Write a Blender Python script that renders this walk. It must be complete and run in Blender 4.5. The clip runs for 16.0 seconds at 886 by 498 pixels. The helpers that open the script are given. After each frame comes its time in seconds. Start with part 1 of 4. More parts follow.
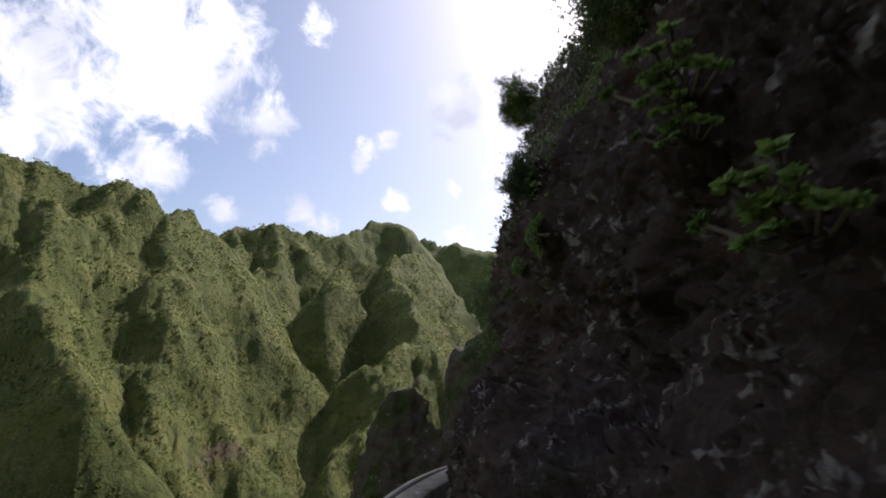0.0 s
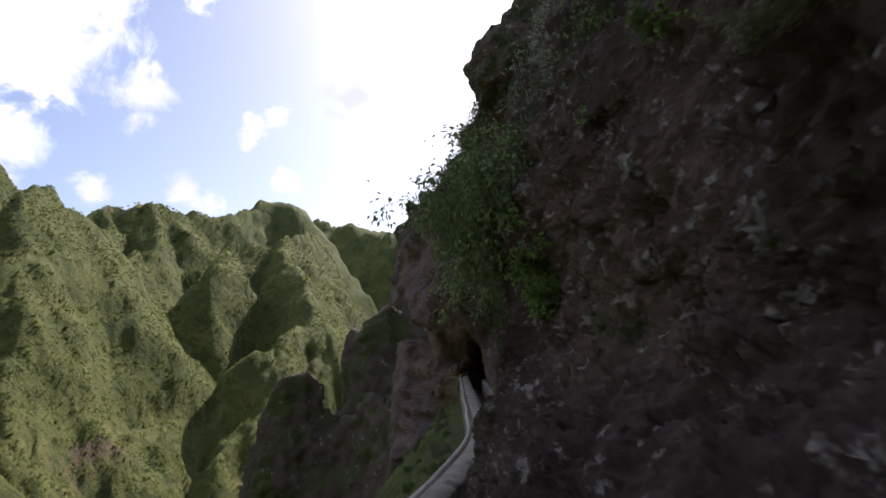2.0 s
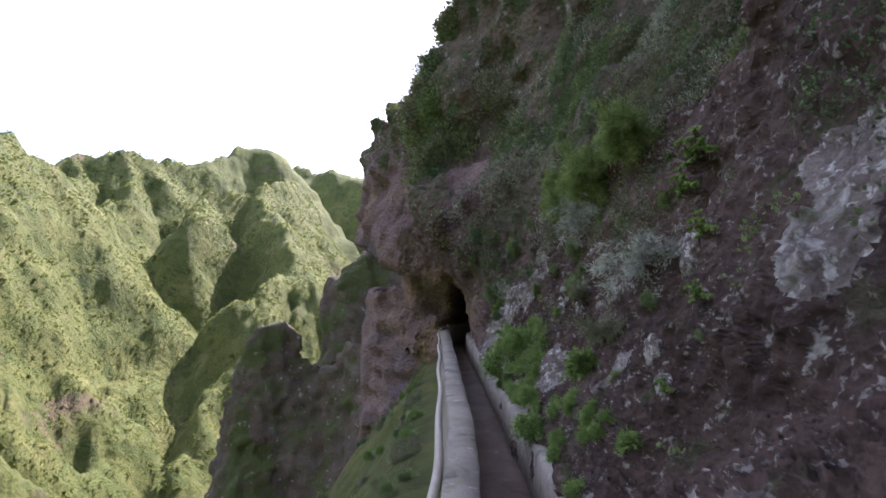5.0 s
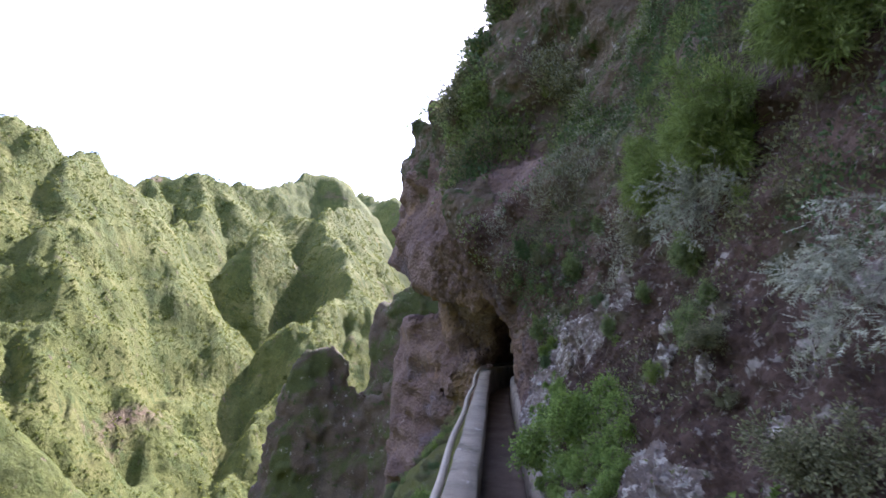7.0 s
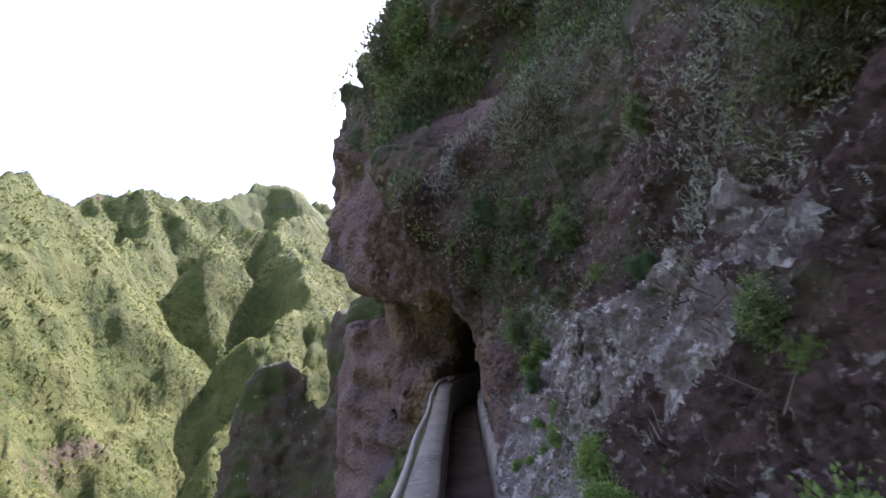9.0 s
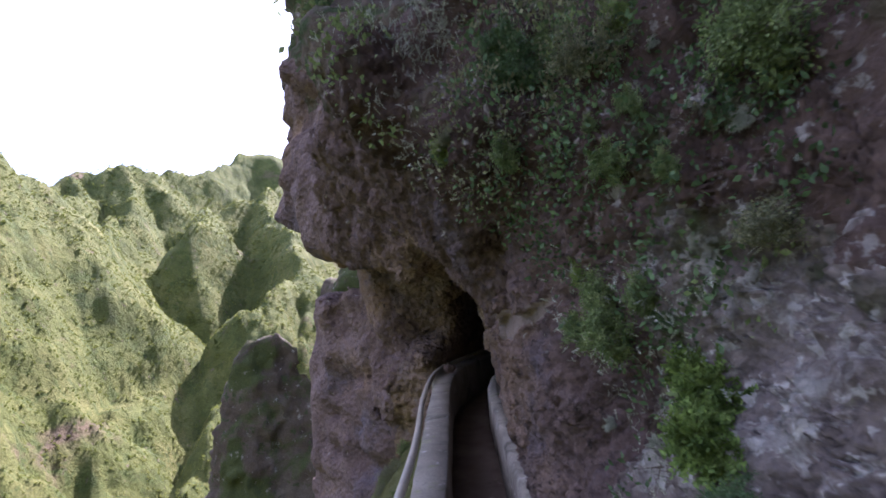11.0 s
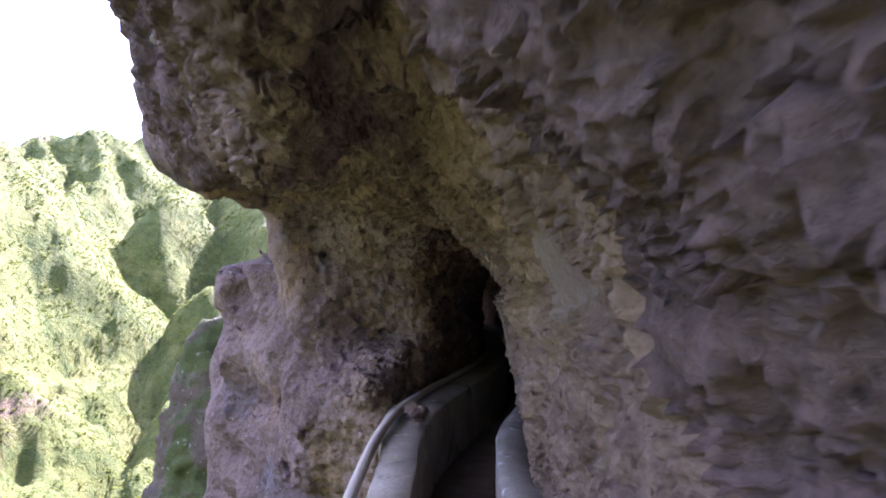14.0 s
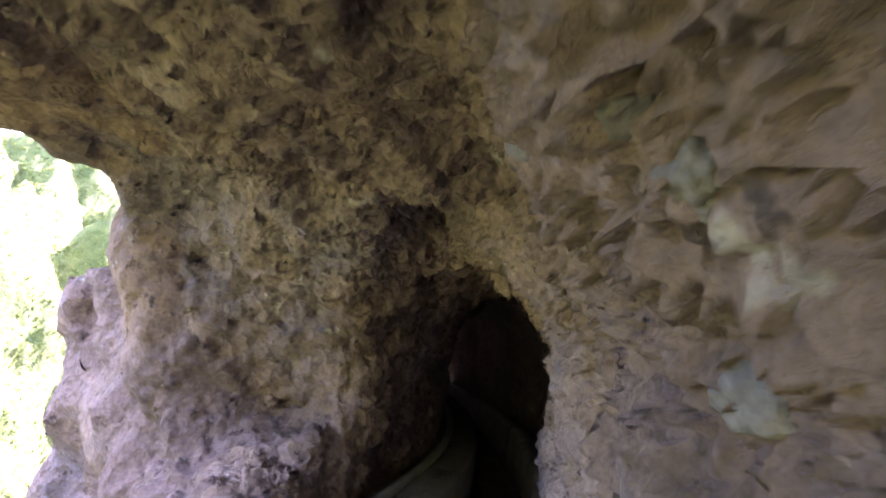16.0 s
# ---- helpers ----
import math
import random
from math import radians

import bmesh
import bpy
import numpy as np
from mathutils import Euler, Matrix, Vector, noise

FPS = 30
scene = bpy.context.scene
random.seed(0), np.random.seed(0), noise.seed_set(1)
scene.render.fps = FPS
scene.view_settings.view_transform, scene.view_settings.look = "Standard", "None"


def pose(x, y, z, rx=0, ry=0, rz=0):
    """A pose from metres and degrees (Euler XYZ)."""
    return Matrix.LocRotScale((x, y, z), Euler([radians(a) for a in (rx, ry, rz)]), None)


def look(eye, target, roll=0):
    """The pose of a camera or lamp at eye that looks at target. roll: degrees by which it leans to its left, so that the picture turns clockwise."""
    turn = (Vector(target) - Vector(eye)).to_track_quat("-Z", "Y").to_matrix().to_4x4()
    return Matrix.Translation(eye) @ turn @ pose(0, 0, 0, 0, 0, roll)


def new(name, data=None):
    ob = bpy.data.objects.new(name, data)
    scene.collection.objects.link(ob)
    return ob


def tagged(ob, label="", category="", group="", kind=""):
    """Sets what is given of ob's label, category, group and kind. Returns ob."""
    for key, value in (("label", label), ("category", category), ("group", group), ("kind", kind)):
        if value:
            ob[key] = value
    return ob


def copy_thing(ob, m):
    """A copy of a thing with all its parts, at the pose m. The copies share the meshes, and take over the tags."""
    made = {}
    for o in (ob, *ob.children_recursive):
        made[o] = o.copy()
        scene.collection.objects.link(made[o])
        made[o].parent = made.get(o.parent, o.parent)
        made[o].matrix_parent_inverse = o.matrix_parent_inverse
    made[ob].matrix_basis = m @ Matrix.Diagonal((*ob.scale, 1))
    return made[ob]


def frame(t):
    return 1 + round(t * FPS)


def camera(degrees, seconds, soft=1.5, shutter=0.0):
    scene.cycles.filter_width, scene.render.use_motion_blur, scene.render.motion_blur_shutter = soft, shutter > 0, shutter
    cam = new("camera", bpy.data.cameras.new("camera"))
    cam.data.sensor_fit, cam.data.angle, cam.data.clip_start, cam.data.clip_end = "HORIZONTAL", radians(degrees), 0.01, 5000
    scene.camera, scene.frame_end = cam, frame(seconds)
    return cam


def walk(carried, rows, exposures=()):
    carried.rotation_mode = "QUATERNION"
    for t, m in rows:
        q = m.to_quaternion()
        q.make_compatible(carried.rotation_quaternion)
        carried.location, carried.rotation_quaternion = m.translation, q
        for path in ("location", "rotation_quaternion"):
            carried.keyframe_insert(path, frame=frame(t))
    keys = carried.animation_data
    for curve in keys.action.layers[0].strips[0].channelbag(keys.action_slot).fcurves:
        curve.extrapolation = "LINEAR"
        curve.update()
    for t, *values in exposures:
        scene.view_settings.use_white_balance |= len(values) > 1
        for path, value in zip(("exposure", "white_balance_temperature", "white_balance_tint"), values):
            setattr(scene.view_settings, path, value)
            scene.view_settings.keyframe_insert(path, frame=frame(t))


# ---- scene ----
cam = camera(73.4, 16.0, soft=1.7, shutter=0.15)
PATH = [
    (0, (-0.043, 0.229, 1.443), (-0.828, 4.082, 2.173), 3.54),
    (0.5, (-0.169, 0.868, 1.415), (-0.902, 4.758, 1.990), 1.59),
    (1, (-0.341, 1.512, 1.398), (-0.922, 5.410, 2.083), 1.27),
    (1.5, (-0.544, 2.170, 1.385), (-0.861, 6.119, 1.940), 0.82),
    (2, (-0.666, 2.866, 1.392), (-0.748, 6.814, 2.026), 1.35),
    (2.5, (-0.734, 3.591, 1.420), (-0.686, 7.541, 2.050), 0.83),
    (3, (-0.741, 4.262, 1.423), (-0.705, 8.216, 2.027), -2.68),
    (3.5, (-0.791, 4.813, 1.331), (-0.681, 8.761, 1.969), -0.19),
    (4, (-0.740, 5.375, 1.376), (-0.657, 9.340, 1.895), -0.01),
    (4.5, (-0.621, 5.945, 1.411), (-0.564, 9.925, 1.809), 0.15),
    (5, (-0.467, 6.525, 1.422), (-0.438, 10.516, 1.700), 0.37),
    (5.5, (-0.313, 7.120, 1.429), (-0.311, 11.117, 1.586), 0.76),
    (6, (-0.191, 7.739, 1.445), (-0.216, 11.739, 1.481), 1.51),
    (6.5, (-0.134, 8.400, 1.454), (-0.357, 12.390, 1.645), 4.18),
    (7, (-0.130, 9.041, 1.424), (-0.505, 12.995, 1.895), 3.21),
    (7.5, (-0.091, 9.701, 1.445), (-0.250, 13.681, 1.815), -1.20),
    (8, (-0.049, 10.343, 1.460), (-0.105, 14.312, 1.957), -1.83),
    (8.5, (-0.046, 10.979, 1.434), (-0.127, 14.947, 1.934), -0.98),
    (9, (-0.059, 11.615, 1.420), (-0.161, 15.582, 1.920), -0.61),
    (9.5, (-0.074, 12.260, 1.419), (-0.195, 16.226, 1.921), -0.55),
    (10, (-0.086, 12.921, 1.439), (-0.223, 16.887, 1.942), -0.77),
    (10.5, (-0.093, 13.615, 1.487), (-0.242, 17.580, 1.991), -1.37),
    (11, (-0.098, 14.367, 1.513), (-0.151, 18.359, 1.762), -3.46),
    (11.5, (-0.097, 15.119, 1.526), (-0.348, 19.104, 1.775), -1.28),
    (12, (-0.082, 15.828, 1.425), (-0.087, 19.821, 1.661), -5.90),
    (12.5, (-0.082, 16.439, 1.403), (-0.134, 20.438, 1.462), -4.83),
    (13, (-0.096, 17.000, 1.404), (-0.071, 20.997, 1.557), -3.34),
    (13.5, (-0.120, 17.566, 1.384), (-0.029, 21.558, 1.623), 0.80),
    (14, (-0.120, 18.046, 1.349), (-0.026, 22.042, 1.510), -0.46),
    (14.5, (-0.108, 18.555, 1.343), (0.047, 22.550, 1.467), -4.04),
    (15, (-0.076, 19.059, 1.341), (0.175, 23.041, 1.623), 1.64),
    (15.5, (-0.116, 19.518, 1.360), (0.093, 23.485, 1.829), 4.68),
    (16, (-0.093, 19.919, 1.336), (0.258, 23.876, 1.804), 5.36),
]
walk(cam, [(t, look(eye, target, roll)) for t, eye, target, roll in PATH],
     [(0.0, -0.1, 6050, 18), (2.0, 0.15, 6000, 20), (3.5, 0.35, 6000, 22), (4.6, 1.2, 5850, 25), (6.0, 1.95, 5650, 27), (8.0, 1.5, 5550, 29), (10.5, 1.6, 5550, 32), (12.0, 1.95, 5450, 35), (13.5, 2.7, 5300, 38), (15.0, 3.6, 5300, 38), (16.0, 4.4, 5400, 38)])

# ---------------------------------------------------------------- sky and sun
SUN_AZ, SUN_EL = radians(14), radians(41)      # clockwise from +Y, above the horizon
SUN_DIR = Vector((math.sin(SUN_AZ) * math.cos(SUN_EL), math.cos(SUN_AZ) * math.cos(SUN_EL), math.sin(SUN_EL)))


def sky():
    w = bpy.data.worlds.new("sky")
    scene.world = w
    w.use_nodes = True
    nt = w.node_tree
    nt.nodes.clear()
    N, L = nt.nodes.new, nt.links.new
    out, bg, tex = N("ShaderNodeOutputWorld"), N("ShaderNodeBackground"), N("ShaderNodeTexSky")
    tex.sky_type, tex.sun_disc = "NISHITA", False
    tex.sun_elevation, tex.sun_rotation = SUN_EL, SUN_AZ
    tex.air_density, tex.dust_density, tex.ozone_density, tex.altitude = 1.0, 3.5, 1.2, 600
    geo = N("ShaderNodeTexCoord")
    # ragged cloud edges: the direction is shaken before the clouds are laid out
    shake = N("ShaderNodeTexNoise")
    shake.inputs["Scale"].default_value, shake.inputs["Detail"].default_value, shake.inputs["Roughness"].default_value = 16.0, 7.0, 0.65
    L(geo.outputs["Generated"], shake.inputs["Vector"])
    ragged = N("ShaderNodeVectorMath")
    ragged.operation = "MULTIPLY_ADD"
    L(shake.outputs["Color"], ragged.inputs[0])
    ragged.inputs[1].default_value, ragged.inputs[2].default_value = (0.07, 0.07, 0.07), (-0.035, -0.035, -0.035)
    moved = N("ShaderNodeVectorMath")
    L(geo.outputs["Generated"], moved.inputs[0])
    L(ragged.outputs[0], moved.inputs[1])
    # clouds: broken cumulus, projected on a plane overhead
    sep = N("ShaderNodeSeparateXYZ")
    L(geo.outputs["Generated"], sep.inputs[0])

    def blob(az, el, size, amount):
        a, e = radians(az), radians(el)
        d = N("ShaderNodeVectorMath")
        d.operation = "DISTANCE"
        L(moved.outputs[0], d.inputs[0])
        d.inputs[1].default_value = (-math.sin(a) * math.cos(e), math.cos(a) * math.cos(e), math.sin(e))
        r = N("ShaderNodeMapRange")
        r.inputs["From Min"].default_value, r.inputs["From Max"].default_value = size, 0.0
        r.inputs["To Min"].default_value, r.inputs["To Max"].default_value = 0.0, amount
        L(d.outputs["Value"], r.inputs["Value"])
        return r.outputs[0]
    total = None
    # cloud patches; the one at (-2, 32) paints the sun's glare into the sky
    for az, el, size, amount in ((40, 25, 0.24, 0.60), (37, 31, 0.19, 0.58), (47, 19, 0.22, 0.58), (39, 15, 0.11, 0.48), (29.5, 20.5, 0.085, 0.50), (26, 30, 0.06, 0.46), (10.9, 24, 0.085, 0.60), (12.3, 22, 0.05, 0.5), (17.6, 20.6, 0.042, 0.5),
                                 (19.9, 18.6, 0.042, 0.55), (16.5, 15.1, 0.045, 0.56), (6.6, 18.1, 0.042, 0.56), (7.2, 14.6, 0.05, 0.56), (11, 16, 0.035, 0.42), (25.1, 12.7, 0.055, 0.55), (22.6, 12.4, 0.045, 0.5),
                                 (32.5, 12.3, 0.055, 0.54), (9.8, 11.3, 0.045, 0.54), (-2, 32, 0.12, 0.42), (80, 40, 0.6, 0.6), (150, 45, 0.7, 0.5), (-90, 60, 0.5, 0.4)):
        b = blob(az, el, size, amount)
        if total is None:
            total = b
        else:
            m = N("ShaderNodeMath")
            m.operation = "MAXIMUM"
            L(total, m.inputs[0])
            L(b, m.inputs[1])
            total = m.outputs[0]
    noi = N("ShaderNodeTexNoise")
    noi.inputs["Scale"].default_value, noi.inputs["Detail"].default_value, noi.inputs["Roughness"].default_value, noi.inputs["Distortion"].default_value = 13.0, 9.0, 0.62, 0.5
    L(geo.outputs["Generated"], noi.inputs["Vector"])
    add = N("ShaderNodeMath")
    add.operation = "ADD"
    L(total, add.inputs[0])
    L(noi.outputs["Fac"], add.inputs[1])
    ramp = N("ShaderNodeMapRange")
    ramp.interpolation_type = "SMOOTHSTEP"
    ramp.inputs["From Min"].default_value, ramp.inputs["From Max"].default_value = 0.70, 0.96
    L(add.outputs[0], ramp.inputs["Value"])
    # cloud brightness: thin parts and shaded bellies vary
    noi2 = N("ShaderNodeTexNoise")
    noi2.inputs["Scale"].default_value, noi2.inputs["Detail"].default_value = 5.0, 6.0
    L(geo.outputs["Generated"], noi2.inputs["Vector"])
    cr = N("ShaderNodeValToRGB")
    cr.color_ramp.elements[0].position, cr.color_ramp.elements[0].color = 0.36, (6.2, 6.4, 6.9, 1)
    cr.color_ramp.elements[1].position, cr.color_ramp.elements[1].color = 0.62, (11.0, 10.9, 10.7, 1)
    L(noi2.outputs["Fac"], cr.inputs[0])
    mix = N("ShaderNodeMix")
    mix.data_type = "RGBA"
    L(ramp.outputs[0], mix.inputs["Factor"])
    L(tex.outputs[0], mix.inputs[6])
    L(cr.outputs[0], mix.inputs[7])
    L(mix.outputs[2], bg.inputs["Color"])
    bg.inputs["Strength"].default_value = 0.13
    L(bg.outputs[0], out.inputs["Surface"])


sky()
sun = new("sun", bpy.data.lights.new("sun", "SUN"))
sun.data.energy, sun.data.angle, sun.data.color = 5.0, radians(0.53), (1.0, 0.93, 0.80)
sun.matrix_world = look(SUN_DIR * 100, (0, 0, 0))

# ---------------------------------------------------------------- materials


def material(name, ramps, scale=1.0, rough=0.9, bump=0.5, bump_scale=6.0, spots=None, mid=None, translucent=0.0, per_object=0.0, island=0.0, pits=0.0):
    """A grained surface. ramps: colours from dark to light over a broad noise; mid: (colour, scale, low, high) patches of a second kind;
    spots: (colour, scale, low, high) small blotches such as lichen."""
    m = bpy.data.materials.new(name)
    m.use_nodes = True
    nt = m.node_tree
    N, L = nt.nodes.new, nt.links.new
    bsdf = nt.nodes["Principled BSDF"]
    co = N("ShaderNodeTexCoord")

    def noise_tex(s, detail=6.0, roughness=0.6, distort=0.0):
        n = N("ShaderNodeTexNoise")
        n.inputs["Scale"].default_value, n.inputs["Detail"].default_value, n.inputs["Roughness"].default_value, n.inputs["Distortion"].default_value = s, detail, roughness, distort
        L(co.outputs["Object"], n.inputs["Vector"])
        return n.outputs["Fac"]
    a = noise_tex(scale, 8, 0.65)
    ramp = N("ShaderNodeValToRGB")
    els = ramp.color_ramp.elements
    for i, c in enumerate(ramps):
        pos = 0.28 + 0.44 * i / max(1, len(ramps) - 1)
        e = els[i] if i < 2 else els.new(pos)
        e.position, e.color = pos, (*c, 1)
    L(a, ramp.inputs[0])
    col = ramp.outputs[0]

    def layer(col, c, s, low, high, distort=0.6, detail=5.0):
        n = noise_tex(s, detail, 0.65, distort)
        r = N("ShaderNodeMapRange")
        r.inputs["From Min"].default_value, r.inputs["From Max"].default_value = low, high
        L(n, r.inputs["Value"])
        x = N("ShaderNodeMix")
        x.data_type = "RGBA"
        L(r.outputs[0], x.inputs["Factor"])
        L(col, x.inputs[6])
        x.inputs[7].default_value = (*c, 1)
        return x.outputs[2]
    for lay in mid or ():
        col = layer(col, *lay)
    for lay in spots or ():
        col = layer(col, *lay, 0.2, 3.0)
    # fine grain
    g = noise_tex(bump_scale * 7, 4)
    gr = N("ShaderNodeMapRange")
    gr.inputs["From Min"].default_value, gr.inputs["From Max"].default_value = 0.3, 0.7
    gr.inputs["To Min"].default_value, gr.inputs["To Max"].default_value = 0.72, 1.25
    L(g, gr.inputs["Value"])
    val = gr.outputs[0]
    if per_object or island:
        src = N("ShaderNodeObjectInfo").outputs["Random"] if per_object else N("ShaderNodeNewGeometry").outputs["Random Per Island"]
        amount = per_object or island
        rr = N("ShaderNodeMapRange")
        rr.inputs["To Min"].default_value, rr.inputs["To Max"].default_value = 1 - amount, 1 + amount
        L(src, rr.inputs["Value"])
        mu = N("ShaderNodeMath")
        mu.operation = "MULTIPLY"
        L(val, mu.inputs[0])
        L(rr.outputs[0], mu.inputs[1])
        val = mu.outputs[0]
    x = N("ShaderNodeVectorMath")
    x.operation = "SCALE"
    L(col, x.inputs[0])
    L(val, x.inputs["Scale"])
    L(x.outputs[0], bsdf.inputs["Base Color"])
    bsdf.inputs["Roughness"].default_value = rough
    bsdf.inputs["Specular IOR Level"].default_value = 0.25
    if bump:
        b1 = noise_tex(bump_scale, 10, 0.7, 0.3)
        h = b1
        if pits:
            v = N("ShaderNodeTexVoronoi")
            v.inputs["Scale"].default_value = pits
            L(co.outputs["Object"], v.inputs["Vector"])
            mm = N("ShaderNodeMath")
            mm.operation = "MULTIPLY_ADD"
            L(v.outputs["Distance"], mm.inputs[0])
            mm.inputs[1].default_value = 0.7
            L(b1, mm.inputs[2])
            h = mm.outputs[0]
        bp = N("ShaderNodeBump")
        bp.inputs["Strength"].default_value, bp.inputs["Distance"].default_value = bump, 0.5 / bump_scale
        L(h, bp.inputs["Height"])
        L(bp.outputs[0], bsdf.inputs["Normal"])
    if translucent:
        out = nt.nodes["Material Output"]
        tr = N("ShaderNodeBsdfTranslucent")
        L(x.outputs[0], tr.inputs["Color"])
        mx = N("ShaderNodeMixShader")
        mx.inputs[0].default_value = translucent
        L(bsdf.outputs[0], mx.inputs[1])
        L(tr.outputs[0], mx.inputs[2])
        L(mx.outputs[0], out.inputs["Surface"])
    return m


ROCK = material("volcanic_rock", [(0.038, 0.025, 0.02), (0.085, 0.056, 0.045), (0.145, 0.10, 0.08)], 0.8, 0.95, 0.9, 5.0,
                mid=[((0.13, 0.09, 0.058), 0.35, 0.57, 0.72), ((0.055, 0.037, 0.04), 0.6, 0.56, 0.7)],
                spots=[((0.27, 0.245, 0.215), 18.0, 0.59, 0.67), ((0.33, 0.305, 0.27), 8.0, 0.64, 0.70), ((0.07, 0.08, 0.035), 1.7, 0.58, 0.70)], pits=14.0)
TUFF = material("ochre_tuff", [(0.125, 0.085, 0.066), (0.225, 0.158, 0.122), (0.33, 0.245, 0.19)], 1.1, 0.95, 1.0, 7.0,
                mid=[((0.30, 0.215, 0.14), 0.6, 0.54, 0.70), ((0.17, 0.135, 0.14), 0.9, 0.54, 0.7)], spots=[((0.40, 0.36, 0.31), 7.0, 0.66, 0.74), ((0.08, 0.058, 0.046), 18.0, 0.60, 0.70)], pits=15.0)
PURPLE = material("purple_brown_tuff", [(0.085, 0.058, 0.052), (0.155, 0.108, 0.097), (0.225, 0.165, 0.15)], 0.9, 0.95, 1.0, 7.0,
                  mid=[((0.25, 0.165, 0.105), 0.45, 0.56, 0.70), ((0.12, 0.10, 0.115), 0.7, 0.55, 0.68)], spots=[((0.34, 0.31, 0.28), 9.0, 0.67, 0.74), ((0.055, 0.04, 0.036), 15.0, 0.60, 0.70)], pits=13.0)
LICHEN = material("lichen_rock", [(0.10, 0.078, 0.068), (0.18, 0.148, 0.13), (0.26, 0.225, 0.20)], 2.0, 0.95, 0.9, 7.0,
                  mid=[((0.33, 0.31, 0.28), 5.5, 0.52, 0.60)], spots=[((0.46, 0.44, 0.40), 13.0, 0.57, 0.63), ((0.08, 0.09, 0.04), 3.0, 0.60, 0.70)], pits=16.0)
PALE_LICHEN = material("pale_lichen_stone", [(0.09, 0.07, 0.058), (0.155, 0.13, 0.11), (0.22, 0.19, 0.165)], 2.0, 0.95, 1.0, 9.0,
                       mid=[((0.36, 0.335, 0.30), 14.0, 0.47, 0.53)], spots=[((0.46, 0.44, 0.40), 26.0, 0.55, 0.60), ((0.08, 0.06, 0.05), 20.0, 0.56, 0.62)], pits=18.0)
MOSSY = material("mossy_lava", [(0.065, 0.05, 0.04), (0.115, 0.09, 0.066), (0.17, 0.135, 0.10)], 0.8, 0.95, 0.9, 5.0,
                 mid=[((0.05, 0.062, 0.025), 1.1, 0.48, 0.60)], spots=[((0.30, 0.28, 0.25), 5.0, 0.62, 0.69), ((0.05, 0.075, 0.025), 3.0, 0.56, 0.64)], pits=10.0)
CONCRETE = material("weathered_concrete", [(0.155, 0.136, 0.108), (0.24, 0.214, 0.174), (0.315, 0.285, 0.235)], 3.0, 0.9, 0.5, 20.0,
                    mid=[((0.10, 0.09, 0.07), 2.2, 0.54, 0.66)], spots=[((0.40, 0.38, 0.35), 9.0, 0.62, 0.7), ((0.20, 0.21, 0.10), 5.0, 0.62, 0.74)])
CEMENT = material("smoothed_cement", [(0.115, 0.087, 0.074), (0.155, 0.12, 0.103), (0.195, 0.155, 0.134)], 2.0, 0.9, 0.25, 12.0, mid=[((0.11, 0.082, 0.072), 3.0, 0.56, 0.68)])
SILT = material("channel_silt", [(0.085, 0.06, 0.045), (0.14, 0.105, 0.08), (0.20, 0.155, 0.125)], 2.5, 0.9, 0.5, 18.0, spots=[((0.30, 0.27, 0.24), 11.0, 0.66, 0.74)])
PIPE = material("grey_plastic_pipe", [(0.30, 0.27, 0.22), (0.40, 0.36, 0.29)], 6.0, 0.55, 0.1, 30.0)
HILL = material("green_mountainside", [(0.06, 0.078, 0.02), (0.125, 0.14, 0.036), (0.20, 0.195, 0.065)], 0.09, 0.95, 1.0, 0.35,
                mid=[((0.17, 0.125, 0.08), 0.05, 0.60, 0.70), ((0.085, 0.11, 0.028), 0.25, 0.52, 0.62)], spots=[((0.16, 0.13, 0.085), 0.5, 0.64, 0.72)])
CRAGROCK = material("crag_rock", [(0.06, 0.045, 0.036), (0.11, 0.085, 0.065), (0.16, 0.135, 0.105)], 0.35, 0.95, 1.0, 1.3,
                    mid=[((0.075, 0.09, 0.032), 0.25, 0.48, 0.58)], spots=[((0.27, 0.25, 0.22), 1.6, 0.63, 0.71), ((0.06, 0.075, 0.03), 1.1, 0.58, 0.66)])


# ---------------------------------------------------------------- noise and meshing
TABLE = np.random.RandomState(7).rand(65536).astype(np.float32) * 2 - 1


def vnoise(x, y, z):
    """Smooth lattice noise, about -1 to 1, on arrays."""
    i, j, k = np.floor(x).astype(np.int64), np.floor(y).astype(np.int64), np.floor(z).astype(np.int64)
    u, v, w = x - i, y - j, z - k
    u, v, w = u * u * (3 - 2 * u), v * v * (3 - 2 * v), w * w * (3 - 2 * w)
    total = 0
    for a in (0, 1):
        for b in (0, 1):
            for c in (0, 1):
                h = ((i + a) * 73856093 ^ (j + b) * 19349663 ^ (k + c) * 83492791) & 65535
                total = total + TABLE[h] * (u if a else 1 - u) * (v if b else 1 - v) * (w if c else 1 - w)
    return total


def fbm(x, y, z, octaves=4, gain=0.5):
    total, amp = 0, 1.0
    for o in range(octaves):
        s = 2.03 ** o
        total = total + amp * vnoise(x * s + 17.3 * o, y * s - 9.1 * o, z * s + 5.7 * o)
        amp *= gain
    return total


def sstep(a, b, x):
    t = np.clip((x - a) / (b - a), 0, 1)
    return t * t * (3 - 2 * t)


